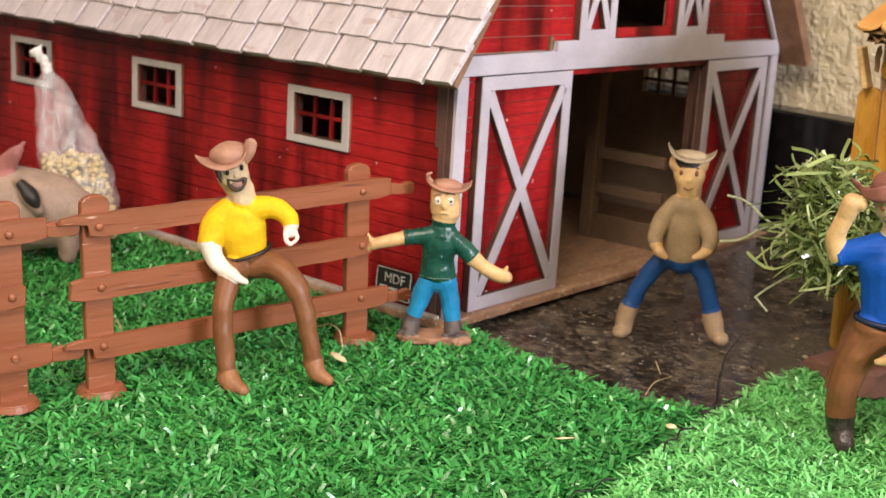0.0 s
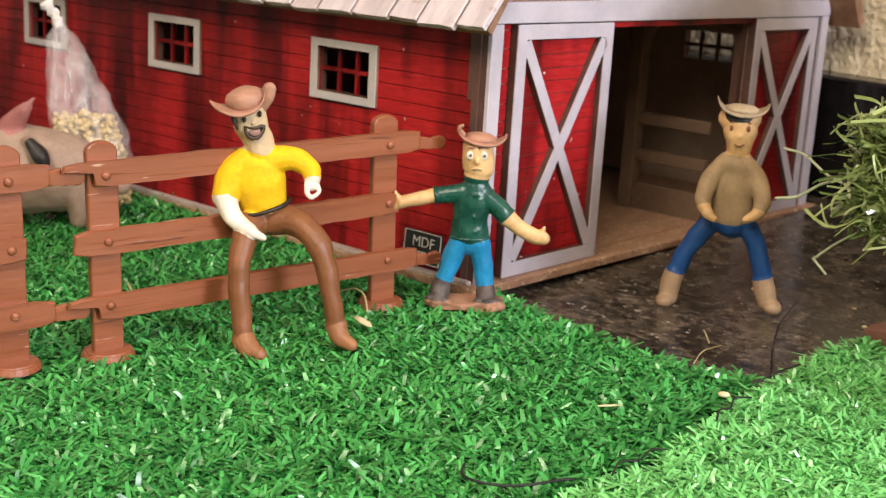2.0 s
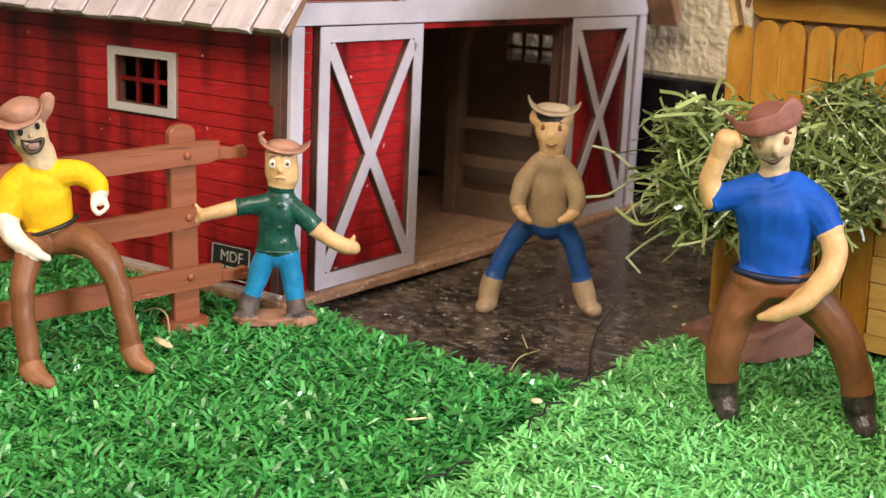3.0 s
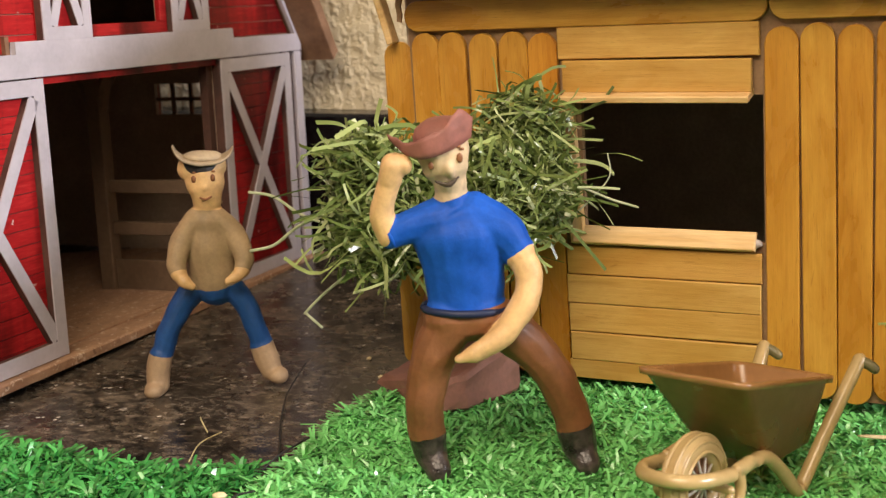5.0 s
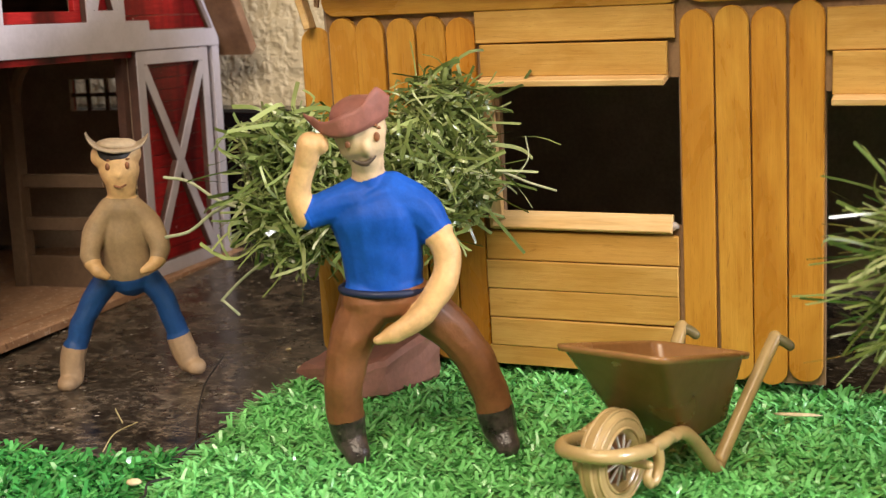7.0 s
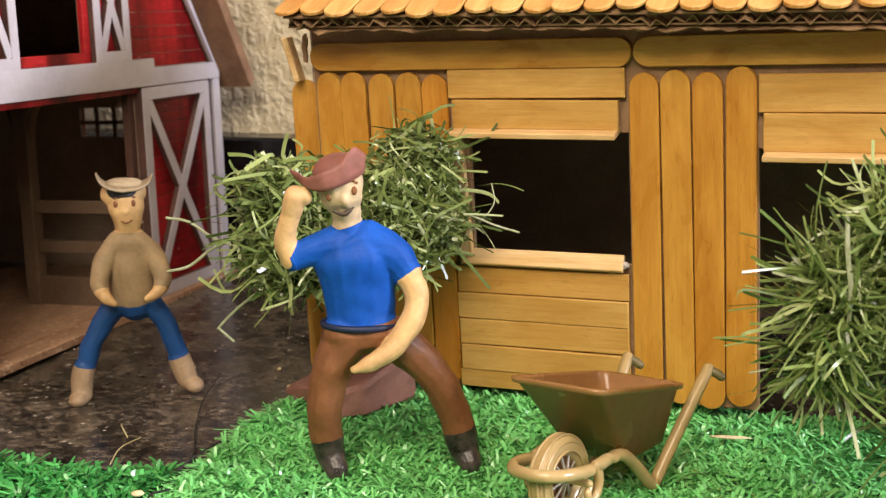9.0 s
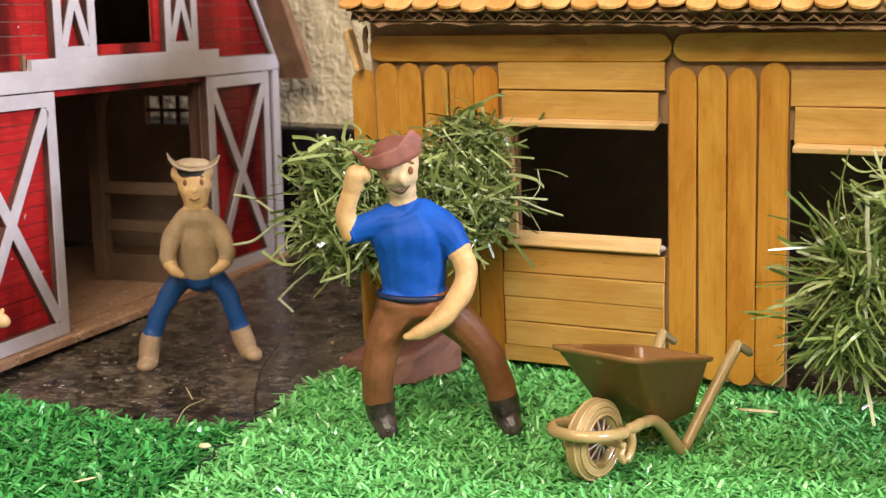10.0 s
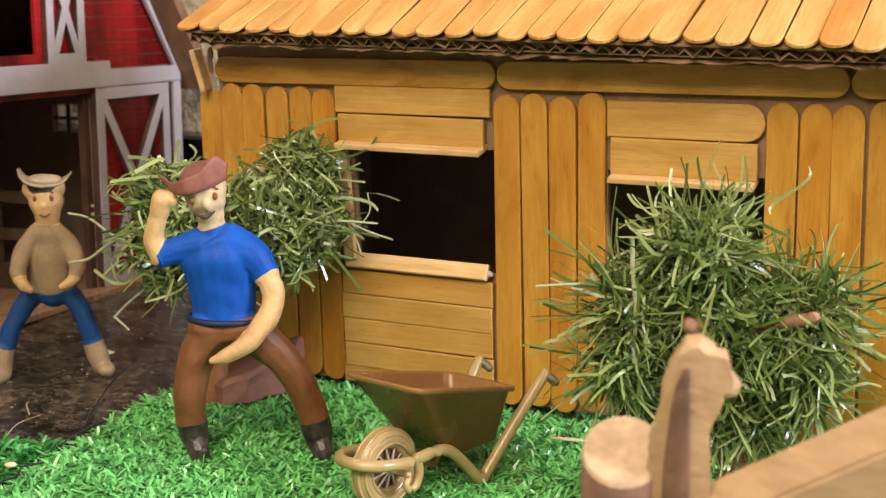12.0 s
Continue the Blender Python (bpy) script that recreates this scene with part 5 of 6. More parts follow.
figure(bm, mk, (TEAL, SKIN, SKY, GREYSHOE, PLATE, WHITE_CLAY, HATBROWN, BLACK_CLAY), pose(-0.303, 0.369, 0.002, 0, 0, 45.8), "clay figurine in dark green shirt standing on clay plate")

# taupe shirt, astride
SAMPLES.clear()
bm, mk = bmesh.new(), Marks()
tube(bm, [(2.2, 0, 35.5), (1.8, 0, 41), (1.2, 0, 49), (1.2, 0, 55.5), (1.5, 0, 60)], [7.4, 7.6, 7.5, 6.3, 4.4], 0, 16, flat=0.78)
tube(bm, [(-1.6, 0, 57.0), (-6.6, -1.8, 50.8), (-9.0, -5.2, 44.8), (-8.6, -7.2, 41.8)], [4.0, 3.8, 3.4, 2.8], 0)
tube(bm, [(4.0, 0, 57.2), (9.6, -1.8, 51.0), (12.0, -5.2, 44.6), (11.4, -7.2, 41.2)], [4.0, 3.8, 3.4, 2.8], 0)
tube(bm, [(-8.6, -7, 41.6), (-7.0, -9, 39.4), (-4.8, -9.8, 37.6)], [2.2, 2.1, 1.3], 1)
tube(bm, [(11.8, -7, 40.8), (9.4, -9, 39.2), (6.4, -9.8, 38.2)], [2.2, 2.0, 1.2], 1)
tube(bm, [(-4.6, 0, 36.4), (7.1, 0, 36.4)], [3.3, 3.3], 2, step=4)
tube(bm, [(-5.2, 0, 33.8), (-9.8, -0.5, 28.2), (-14.0, -1, 21.0), (-16.8, -1, 13.5)], [4.2, 3.9, 3.6, 3.4], 2)
tube(bm, [(7.2, 0, 33.8), (11.0, -0.5, 28.0), (13.6, -1, 21.0), (15.3, -1, 14.0)], [4.2, 3.9, 3.6, 3.4], 2)
tube(bm, [(-17.0, -1, 13.6), (-18.4, -1.2, 7.4), (-18.8, -1.6, 3.9)], [3.9, 4.0, 3.8], 3)
ball(bm, (-19.9, -4.4, 3.1), (3.5, 4.2, 2.7), 3)
tube(bm, [(15.2, -1, 14.0), (16.8, -1.4, 8.4), (17.8, -1.8, 5.0)], [3.9, 4.0, 3.7], 3)
ball(bm, (19.8, -4.2, 4.2), (3.6, 4.0, 2.8), 3)
tube(bm, [(1.6, 0, 59.8), (1.9, 0, 63.0), (1.9, 0, 68.6), (1.6, 0, 72.2)], [3.9, 4.8, 6.2, 6.0], 1, 14, flat=0.88)
tube(bm, [(-1.6, 0.6, 73.4), (4.4, 0.6, 73.6)], [4.7, 4.7], 4, 14, 3)
for x in (-1.3, 4.6):
    dot(mk, (x, -4.7, 70.6), (0.8, 1.2), 5, 0.5)
    dot(mk, (x + 0.3, -4.6, 72.6), (0.7, 0.35), 5, 0.4)
ball(bm, (1.9, -5.0, 67.6), (0.8, 0.8, 1.2), 1)
mk.calls.append((tube, ([(0.2, -5.0, 64.6), (1.9, -5.3, 64.0), (3.6, -4.9, 64.7)], [0.3, 0.35, 0.3], 5, 6, 2), {}))
hat(mk, (1.8, 0, 75.6), 10.6, (6.6, 5.2, 2.0), 0.7, 7, tilt=3, up=(4.2, 3.4), depth=0.64, ends=(0.5, 0.42), dip=0.8, steep=(3.2, 2.8), top=8)
figure(bm, mk, (TAUPE, SKIN, DENIM, BOOT_SAND, BLACK_CLAY, TROUSER, MOUTH, HAT_SAND_SHADED, HAT_SAND), pose(-0.2533, 0.457, -0.0034, 0, 0, 35.1) @ Matrix.Scale(1.025, 4), "clay cowboy figurine in taupe shirt and jeans on stone")

# cobalt shirt, waving
SAMPLES.clear()
bm, mk = bmesh.new(), Marks()
tube(bm, [(-8.6, 0, 48), (-8.8, 0, 56), (-9.4, 0, 66), (-10.4, 0, 71.5), (-11.2, 0, 74.4)], [9.9, 10.5, 12.6, 9.8, 4.4], 0, 16, flat=0.64)
tube(bm, [(-13.0, 0, 70.6), (-20.5, -0.5, 68.8), (-27.0, -1, 66.8)], [5.4, 4.6, 3.7], 0)
tube(bm, [(-6.0, 0, 70.6), (0.8, -1, 66.8), (4.8, -2, 61.2)], [6.0, 5.6, 4.6], 0)
tube(bm, [(-27.4, -1, 66.4), (-28.8, -1.5, 72.0), (-27.4, -2.5, 78.0), (-25.9, -3, 81.6)], [3.4, 3.2, 3.0, 2.9], 1)
tube(bm, [(-26.2, -3, 81.4), (-25.2, -3.6, 84.6)], [3.3, 3.4], 1, step=2)
ball(bm, (-22.4, -4.2, 84.8), (2.1, 2.1, 2.7), 1)
tube(bm, [(4.6, -2, 61.8), (7.4, -4, 55.2), (5.8, -6.5, 48.6), (0.2, -8.5, 41.6), (-6.6, -9.5, 37.6), (-11.6, -9.8, 35.6)], [3.6, 3.6, 3.5, 3.2, 2.6, 1.3], 1)
tube(bm, [(-13.5, -0.6, 44.2), (-3.5, -0.6, 44.2)], [6.6, 6.6], 2, step=4)
tube(bm, [(-11.0, 0, 44.5), (-16.0, -0.5, 37.5), (-19.6, -1, 28.0), (-21.0, -0.5, 16.5), (-20.6, 0, 12.0)], [6.9, 6.1, 5.4, 5.0, 4.8], 2)
tube(bm, [(-5.8, 0, 44.8), (2.2, -0.5, 40.0), (10.2, -1, 31.6), (15.4, -0.5, 22.0), (18.2, 0, 13.0)], [7.0, 6.3, 5.5, 5.1, 4.8], 2)
tube(bm, [(-20.5, 0, 12.4), (-19.8, -0.4, 7.0), (-17.8, -3.4, 3.6)], [5.0, 4.6, 3.5], 3, flat=0.9)
tube(bm, [(18.2, 0, 12.6), (19.4, -0.4, 7.0), (20.8, -3.0, 3.6)], [5.0, 4.7, 3.7], 3, flat=0.9)
tube(bm, [(-11.2, 0, 73.6), (-11.6, -0.2, 79.0)], [4.4, 4.0], 5, step=2)
tube(bm, [(-11.5, -0.8, 79.6), (-12.1, -0.6, 83.0), (-12.7, -0.4, 87.0)], [4.3, 6.0, 6.7], 5, 14)
tube(bm, [(-12.0, -5.4, 86.6), (-11.4, -6.4, 83.6), (-11.2, -6.0, 82.2)], [0.8, 1.35, 1.0], 5, 8)
for x, z, w, h in ((-15.9, 84.6, 0.75, 0.95), (-8.7, 86.2, 0.85, 1.25)):
    dot(mk, (x, -6.2, z), (w, h), 7, 0.45)
for x, z in ((-16.2, 87.0), (-15.0, 87.5), (-8.8, 89.0), (-8.0, 88.4)):
    dot(mk, (x, -6.1, z), (0.55, 0.38), 7, 0.4)
mk.calls.append((tube, ([(-14.8, -5.9, 80.6), (-13.0, -6.3, 79.9), (-11.4, -6.4, 79.8), (-9.2, -5.7, 81.4)], [0.3, 0.6, 0.75, 0.25], 8, 8, 2), {"flat": 0.6}))
hat(mk, (-13.4, -0.2, 89.2), 7.6, (7.1, 6.8, 5.2), 1.2, 6, tilt=-10, up=(0.8, 1.6), depth=0.78, ends=(0.5, 0.6), dip=0.4, cx=0.6)
fold(mk, [(-26.0, 91.0), (-23.7, 88.8), (-21.4, 87.3), (-17.9, 86.5), (-13.9, 87.3), (-8.3, 89.3), (-5.6, 90.7)], [(-26.4, 92.2), (-23.6, 91.4), (-21.4, 90.4), (-16.6, 92.2), (-12.3, 94.0), (-8.5, 98.2), (-5.0, 95.6)], -8.2, 6)
band(mk, (-8.6, 0, 46.6), 11.0, 7.4, 1.05, 4, -2)
cuff(mk, (4.75, -2, 61.5), (2.8, -2, -6.6), 4.0, 0, 0.4)
cuff(mk, (-27.1, -1, 66.8), (-6, -0.5, -2), 3.4, 0, 0.35)
figure(bm, mk, (COBALT, SKIN, TROUSER, BOOT_DARK, NAVY, SKIN_PALE, HAT_RED, TROUSER, UMBER), pose(-0.128, 0.414, 0.0015, 0, 0, 27.2), "clay cowboy figurine in cobalt blue shirt waving, on grass")


# ---- bushes of shredded green paper on clay stems ----
def crown_mesh(name, blobs, count, seed, mats, length=(8, 20), width=1.0, strands=()):
    rng = np.random.default_rng(seed)
    share = np.array([b[3] for b in blobs], float)
    which = rng.choice(len(blobs), count, p=share / share.sum())
    centre = np.array([b[0] for b in blobs], float)[which]
    radii = np.array([b[1] for b in blobs], float)[which]
    d = rng.normal(size=(count, 3))
    d /= np.linalg.norm(d, axis=1, keepdims=True)
    way = rng.normal(size=(count, 3))
    deep = (rng.uniform(0.02, 1, count) ** 0.42)[:, None]
    at = centre + d * radii * deep
    way -= (0.15 + 0.7 * deep ** 3) * d * (way * d).sum(1, keepdims=True)
    way[:, 2] *= 0.8
    way /= np.linalg.norm(way, axis=1, keepdims=True)
    L = rng.uniform(*length, count)
    curl = rng.normal(0, 1.0, (count, 3)) * np.array([0.44, 0.44, 0.28]) - np.array([0, 0, 0.12])
    nor = rng.normal(size=(count, 3))
    start = at - way * L[:, None] * 0.5
    if strands:
        p, q = np.array([s[0] for s in strands], float), np.array([s[1] for s in strands], float)
        far = np.linalg.norm(q - p, axis=1)
        start, L = np.concatenate([start, p]), np.concatenate([L, far])
        way, curl = np.concatenate([way, (q - p) / far[:, None]]), np.concatenate([curl, rng.normal(0, 0.12, p.shape)])
        nor = np.concatenate([nor, np.tile((0.0, -1.0, 0.4), (len(p), 1))])
    return ribbons(name, start, way, L, width * rng.uniform(0.65, 1.35, len(L)), curl, nor, 10, mats, twist=rng.normal(0, 0.13, (len(L), 3)) * (np.arange(len(L)) < count)[:, None])


def sprig_mesh(name, blobs, sprigs, blades, seed, mats, strands=()):
    """Sprays of pointed drooping blades, each spray splaying from one point of the crown."""
    rng = np.random.default_rng(seed)
    share = np.array([b[2] for b in blobs], float)
    which = rng.choice(len(blobs), sprigs, p=share / share.sum())
    out = rng.normal(size=(sprigs, 3))
    out /= np.linalg.norm(out, axis=1, keepdims=True)
    root = np.array([b[0] for b in blobs], float)[which] + out * np.array([b[1] for b in blobs], float)[which] * rng.uniform(0.1, 0.85, (sprigs, 1))
    root, out = np.repeat(root, blades, 0), np.repeat(out, blades, 0)
    n = len(root)
    way = 0.12 * out + rng.normal(0, 0.72, (n, 3)) + np.array([0, 0, -0.05])
    way /= np.linalg.norm(way, axis=1, keepdims=True)
    L = rng.uniform(5.5, 13, n)
    curl = rng.normal(0, 0.58, (n, 3)) + np.array([0, 0, -0.20]) * rng.uniform(0.0, 1.3, (n, 1))
    nor = rng.normal(size=(n, 3))
    start = root + way * rng.uniform(0, 2.5, (n, 1))
    if strands:
        p, q = np.array([s[0] for s in strands], float), np.array([s[1] for s in strands], float)
        far = np.linalg.norm(q - p, axis=1)
        start, L, way = np.concatenate([start, p]), np.concatenate([L, far]), np.concatenate([way, (q - p) / far[:, None]])
        curl, nor = np.concatenate([curl, rng.normal(0, 0.06, p.shape)]), np.concatenate([nor, np.tile((0.0, -1.0, 0.4), (len(p), 1))])
    return ribbons(name, start, way, L, rng.uniform(0.65, 1.25, len(L)), curl, nor, 8, mats, twist=rng.normal(0, 0.08, (len(L), 3)), taper=0.25)


def paper_mat(name, stops, rough):
    m, nt, p = shade(name)
    g = nt.nodes.new("ShaderNodeNewGeometry")
    col = ramp(nt, g.outputs["Random Per Island"], stops)
    nt.links.new(col, p.inputs["Base Color"])
    p.inputs["Roughness"].default_value = rough
    p.inputs["Specular IOR Level"].default_value = 0.6
    return m


PAPER = paper_mat("shredded_green_paper", [(0.0, (0.080, 0.115, 0.030)), (0.4, (0.150, 0.202, 0.055)), (0.80, (0.250, 0.308, 0.105)), (0.97, (0.36, 0.41, 0.19)), (1.0, (0.52, 0.55, 0.36))], 0.24)
LEAFY = paper_mat("glossy_green_blades", [(0.0, (0.065, 0.105, 0.022)), (0.5, (0.155, 0.215, 0.055)), (0.85, (0.235, 0.295, 0.095)), (1.0, (0.35, 0.40, 0.18))], 0.27)


def bush(at, blobs, count, seed, stem, label, strands=(), width=1.0, leafy=False, foot=0.0):
    b = thing("paper_bush", at, label, "toy bush", "paper bushes by the shed")
    if leafy:
        me = sprig_mesh("crown", blobs, count // 12, 12, seed, (LEAFY,), strands)
    else:
        me = crown_mesh("crown", [(x, r, 0, s) for x, r, s in blobs], count, seed, (PAPER,), strands=strands, width=width)
    crown = new("crown", me)
    crown.parent = b
    tagged(crown, "drooping glossy green plastic blades" if leafy else "loose shredded green paper strips")
    bm = bmesh.new()
    tube(bm, [(foot, 4, 2), (foot + 1.5, 4, 18), (foot * 0.6 - 1, 2, 36), (0, 0, stem)], [5.5, 4.2, 3.8, 3.0], 0, 10)
    part("stem", bm, LEATHER, b, "brown clay stem", smooth=True)
    return b


first = bush(pose(-0.155, 0.455, 0.001, 0, 0, 27.9), [((-14, 0, 63), (22, 18, 15), 3), ((9, 2, 68), (21, 20, 18), 4), ((17, 6, 83), (11, 10, 13), 1.0), ((-4, -2, 60), (22, 16, 11), 2.0), ((-28, -2, 59), (13, 12, 15), 1.3), ((-27, 0, 76), (13, 14, 10), 1.3)], 4700, 21, 66,
             "bush of shredded green paper on a clay stem beside the shed",
             [((-36, -2, 70), (-50, 2, 77)), ((24, -8, 62), (36, -10, 46)), ((20, -2, 88), (27, -4, 99))], width=1.02, foot=-17.0)
bm = bmesh.new()
prism(bm, [(-31, 24), (-22, 10), (-13, -5), (-4, -3), (13, 12), (14, 26), (-18, 32)], 1.0, 5.0, axes="xyz", bevel=1.6)
for v in bm.verts:
    v.co.z += 0.30 * (v.co.x + 31) * (1 if v.co.z > 3 else 0) + 1.2 * noise.noise(v.co * 0.12)
bmesh.ops.subdivide_edges(bm, edges=bm.edges, cuts=2, use_grid_fill=True)
for v in bm.verts:
    v.co += Vector((noise.noise(v.co * 0.2), noise.noise(v.co * 0.2 + Vector((5, 0, 0))), noise.noise(v.co * 0.2 + Vector((0, 7, 0))))) * 0.9
part("foot_slab", bm, SLAB, first, "rough reddish brown clay slab")
PALE_STRIP = stuff_mat("bleached_paper", (0.34, 0.37, 0.22), (0.50, 0.52, 0.36), 200, 900, 0.4, 0.1)
for pts, r in (([(-64, 4, 70), (-57, 3, 68.5), (-49, 1, 63), (-40, -2, 60)], 0.45), ([(-65, 4, 52.5), (-58, 3.5, 54), (-50.5, 2, 59.5), (-42, 0, 63)], 0.5), ([(22, -4, 70), (32, -4, 67.5), (40, -5, 64), (47.5, -5, 61.3)], 0.36),
               ([(30, -3, 60), (35, -3, 64.5), (40, -3, 70.5), (39.5, -3, 77)], 0.22), ([(-33, 0, 47), (-38.5, 1, 43.5), (-44.5, 2, 38.8), (-50.2, 3, 33.2), (-50.0, 3, 32.6), (-45.9, 3, 28.3)], 0.42)):
    bm = bmesh.new()
    tube(bm, pts, [r] * len(pts), 0, 8, 5, flat=0.3)
    part("stray_strip", bm, PALE_STRIP, first, "pale bleached paper strip", smooth=True)
second = bush(pose(0.020, 0.424, 0.001, 0, 0, 13.4), [((-10, -2, 82), (14, 13, 13), 2.2), ((-25, -4, 63), (13, 13, 12), 2.2), ((-6, 0, 66), (19, 17, 16), 3), ((16, 3, 62), (13, 13, 14), 2.4), ((19, 4, 45), (9, 10, 12), 1.2), ((-29, -6, 49), (9, 9, 8), 0.7), ((0, 2, 46), (15, 13, 11), 1.5), ((3, 0, 33), (12, 11, 8), 0.7)], 5600, 23, 60,
              "large bush of drooping green plastic blades before the shed doorway",
              [((-34, -8, 66), (-53, -12, 65.7)), ((-34, -6, 58), (-50, -10, 55)), ((8, -6, 92), (18, -8, 103)), ((26, 0, 66), (46, -2, 60)), ((24, 0, 74), (48, 2, 70))], leafy=True)
bm = bmesh.new()
tube(bm, [(0, 0, 56), (10, -4, 62), (20, -9, 66)], [2.4, 1.9, 1.7], 0, 10)
part("branch", bm, HATBROWN, second, "pinkish brown clay branch end", smooth=True)
bm = bmesh.new()
tube(bm, [(-2, -2, 58), (-8, -10, 62), (-11, -15, 64)], [2.6, 2.6, 2.2], 0, 10)
part("branch", bm, HATBROWN, second, "pinkish brown clay branch end", smooth=True)
bm = bmesh.new()
tube(bm, [(-26, -14, 86), (-25.6, -14.6, 77), (-24.6, -14.6, 68), (-24.8, -14, 60)], [0.55, 0.6, 0.65, 0.5], 0, 8, 5, flat=0.3)
part("stray_strip", bm, PALE_STRIP, second, "pale bleached strip hanging down", smooth=True)

# ---- wheelbarrow; x across, y from the wheel to the handles ----
BARROW = stuff_mat("brown_glossy_plastic", (0.245, 0.116, 0.040), (0.30, 0.15, 0.055), 60, 500, 0.25, 0.08, fine_dark=0.92, spec=0.55)
CREAM = stuff_mat("tan_glossy_plastic", (0.36, 0.25, 0.105), (0.46, 0.33, 0.15), 60, 500, 0.24, 0.08, fine_dark=0.92, spec=0.55)
SPOKE = stuff_mat("silver_grey_plastic", (0.36, 0.32, 0.27), (0.48, 0.44, 0.38), 90, 500, 0.35, 0.1)
GRIP = stuff_mat("dark_olive_plastic", (0.10, 0.085, 0.035), (0.17, 0.14, 0.06), 90, 500, 0.35, 0.1)
barrow = thing("wheelbarrow", pose(-0.0723, 0.3969, 0.0, -3.9, -2.8, -16.4), "brown and tan plastic toy wheelbarrow standing on grass", "toy wheelbarrow")


def rounded(q, r, n=5):
    """A closed loop through four corners, each one rounded by r."""
    out = []
    for i in range(4):
        p, a, b = Vector(q[i]), Vector(q[i - 1]), Vector(q[(i + 1) % 4])
        a, b = p + (a - p).normalized() * r, p + (b - p).normalized() * r
        for k in range(n + 1):
            t = k / n
            out.append(a * (1 - t) ** 2 + p * 2 * t * (1 - t) + b * t * t)
    return out


def grown(q, k, dz):
    c = sum((Vector(p) for p in q), Vector()) / 4
    return [Vector(p) + (Vector(p) - c).normalized() * k + Vector((0, 0, dz)) for p in q]


RIM = [(-15.4, -2.8, 39.8), (15.4, -2.8, 39.8), (14.5, 43.2, 32.0), (-14.5, 43.2, 32.0)]
LOW = [(-9.3, 17.5, 15.2), (9.3, 17.5, 15.2), (9.3, 39.0, 16.2), (-9.3, 39.0, 16.2)]
bm = bmesh.new()
loops = [rounded(LOW, 2.5), rounded(grown(RIM, -2.6, -1.2), 3.4), rounded(grown(RIM, -0.3, -1.0), 5.0), rounded(RIM, 5.0), rounded(grown(RIM, -0.2, 0.55), 5.0), rounded(grown(RIM, -2.4, 0.6), 3.4), rounded(grown(RIM, -3.2, -0.3), 3.2), rounded(grown(LOW, -1.2, 1.4), 2.0)]
rings = [[bm.verts.new(p) for p in q] for q in loops]
n = len(rings[0])
for a, b in zip(rings, rings[1:]):
    for i in range(n):
        bm.faces.new((a[i], a[(i + 1) % n], b[(i + 1) % n], b[i]))
bm.faces.new(rings[0][::-1])
bm.faces.new(rings[-1])
part("tray", bm, BARROW, barrow, "brown glossy tray with a flat rim", smooth=True)
bm = bmesh.new()
half = [(0, -13.9, 18.6), (5.6, -12.4, 18.5), (8.8, -7.0, 18.2), (9.4, 1, 17.6), (9.6, 9, 18.4), (9.8, 16, 17.8), (10.0, 23, 12.4), (10.2, 28.6, 6.6), (10.4, 31.0, 6.0)]
tube(bm, [(-x, y, z) for x, y, z in half[:0:-1]] + half, [1.75] * 17, 0, 10, 4)
part("tube_frame", bm, (CREAM,), barrow, "tan tubular frame", smooth=True)
for s in (-1, 1):
    bm = bmesh.new()
    tube(bm, [(s * 10.4, 30.6, 5.8), (s * 10.5, 32.2, 7.4), (s * 11.8, 43.0, 19.8), (s * 13.6, 55.6, 34.0)], [1.75] * 4, 0, 10, 3)
    handle = part("handle", bm, CREAM, barrow, "tan handle tube", smooth=True)
    bm = bmesh.new()
    tube(bm, [(s * 13.6, 55.6, 33.8), (s * 13.6 + 2.2, 56.6, 32.8), (s * 13.6 + 3.4, 57.0, 31.8)], [1.5, 1.4, 1.3], 0, 10, 2)
    part("handle_grip", bm, GRIP, handle, "short dark olive grip", smooth=True)
    bm = bmesh.new()
    tube(bm, [(s * 9.6, 3.4, 18.0), (s * 9.9, 4.0, 14.0), (s * 9.9, 2.6, 10.6), (s * 9.8, 0.2, 9.6), (s * 9.7, -1.0, 11.4), (s * 9.6, 0.2, 13.2)], [1.5, 1.4, 1.3, 1.2, 1.1, 0.9], 0, 8)
    part("axle_bracket", bm, CREAM, barrow, "curled tan axle bracket", smooth=True)
wheel = sub("wheel", barrow)
wheel.matrix_basis = pose(0, -0.0001, 0.0141)
bm = bmesh.new()
ring(bm, (0, 0, 0), (1, 0, 0), 8.6, (3.1, 3.0), seg=36, sides=14)
part("tyre", bm, CREAM, wheel, "tan moulded tyre", smooth=True)
bm = bmesh.new()
for x, r in ((-2.9, 7.6), (2.9, 7.6), (-2.6, 10.0), (2.6, 10.0), (-1.2, 11.5), (1.2, 11.5)):
    ring(bm, (x, 0, 0), (1, 0, 0), r, (0.42, 0.42), seg=36, sides=8)
part("tread_ridge", bm, CREAM, wheel, smooth=True)
bm = bmesh.new()
for k in range(11):
    a = 2 * math.pi * k / 11
    for x in (-1, 1):
        tube(bm, [(x * 2.4, 1.0 * math.cos(a), 1.0 * math.sin(a)), (x * 1.5, 6.0 * math.cos(a), 6.0 * math.sin(a))], [0.42, 0.36], 0, 6, 1)
part("spokes", bm, SPOKE, wheel, "silver grey spokes", smooth=True)
bm = bmesh.new()
bmesh.ops.create_cone(bm, cap_ends=True, segments=24, radius1=6.8, radius2=6.8, depth=1.6, matrix=Matrix.Rotation(radians(90), 4, "Y"))
part("hub_disc", bm, TROUSER, wheel, "brown hub disc")
bm = bmesh.new()
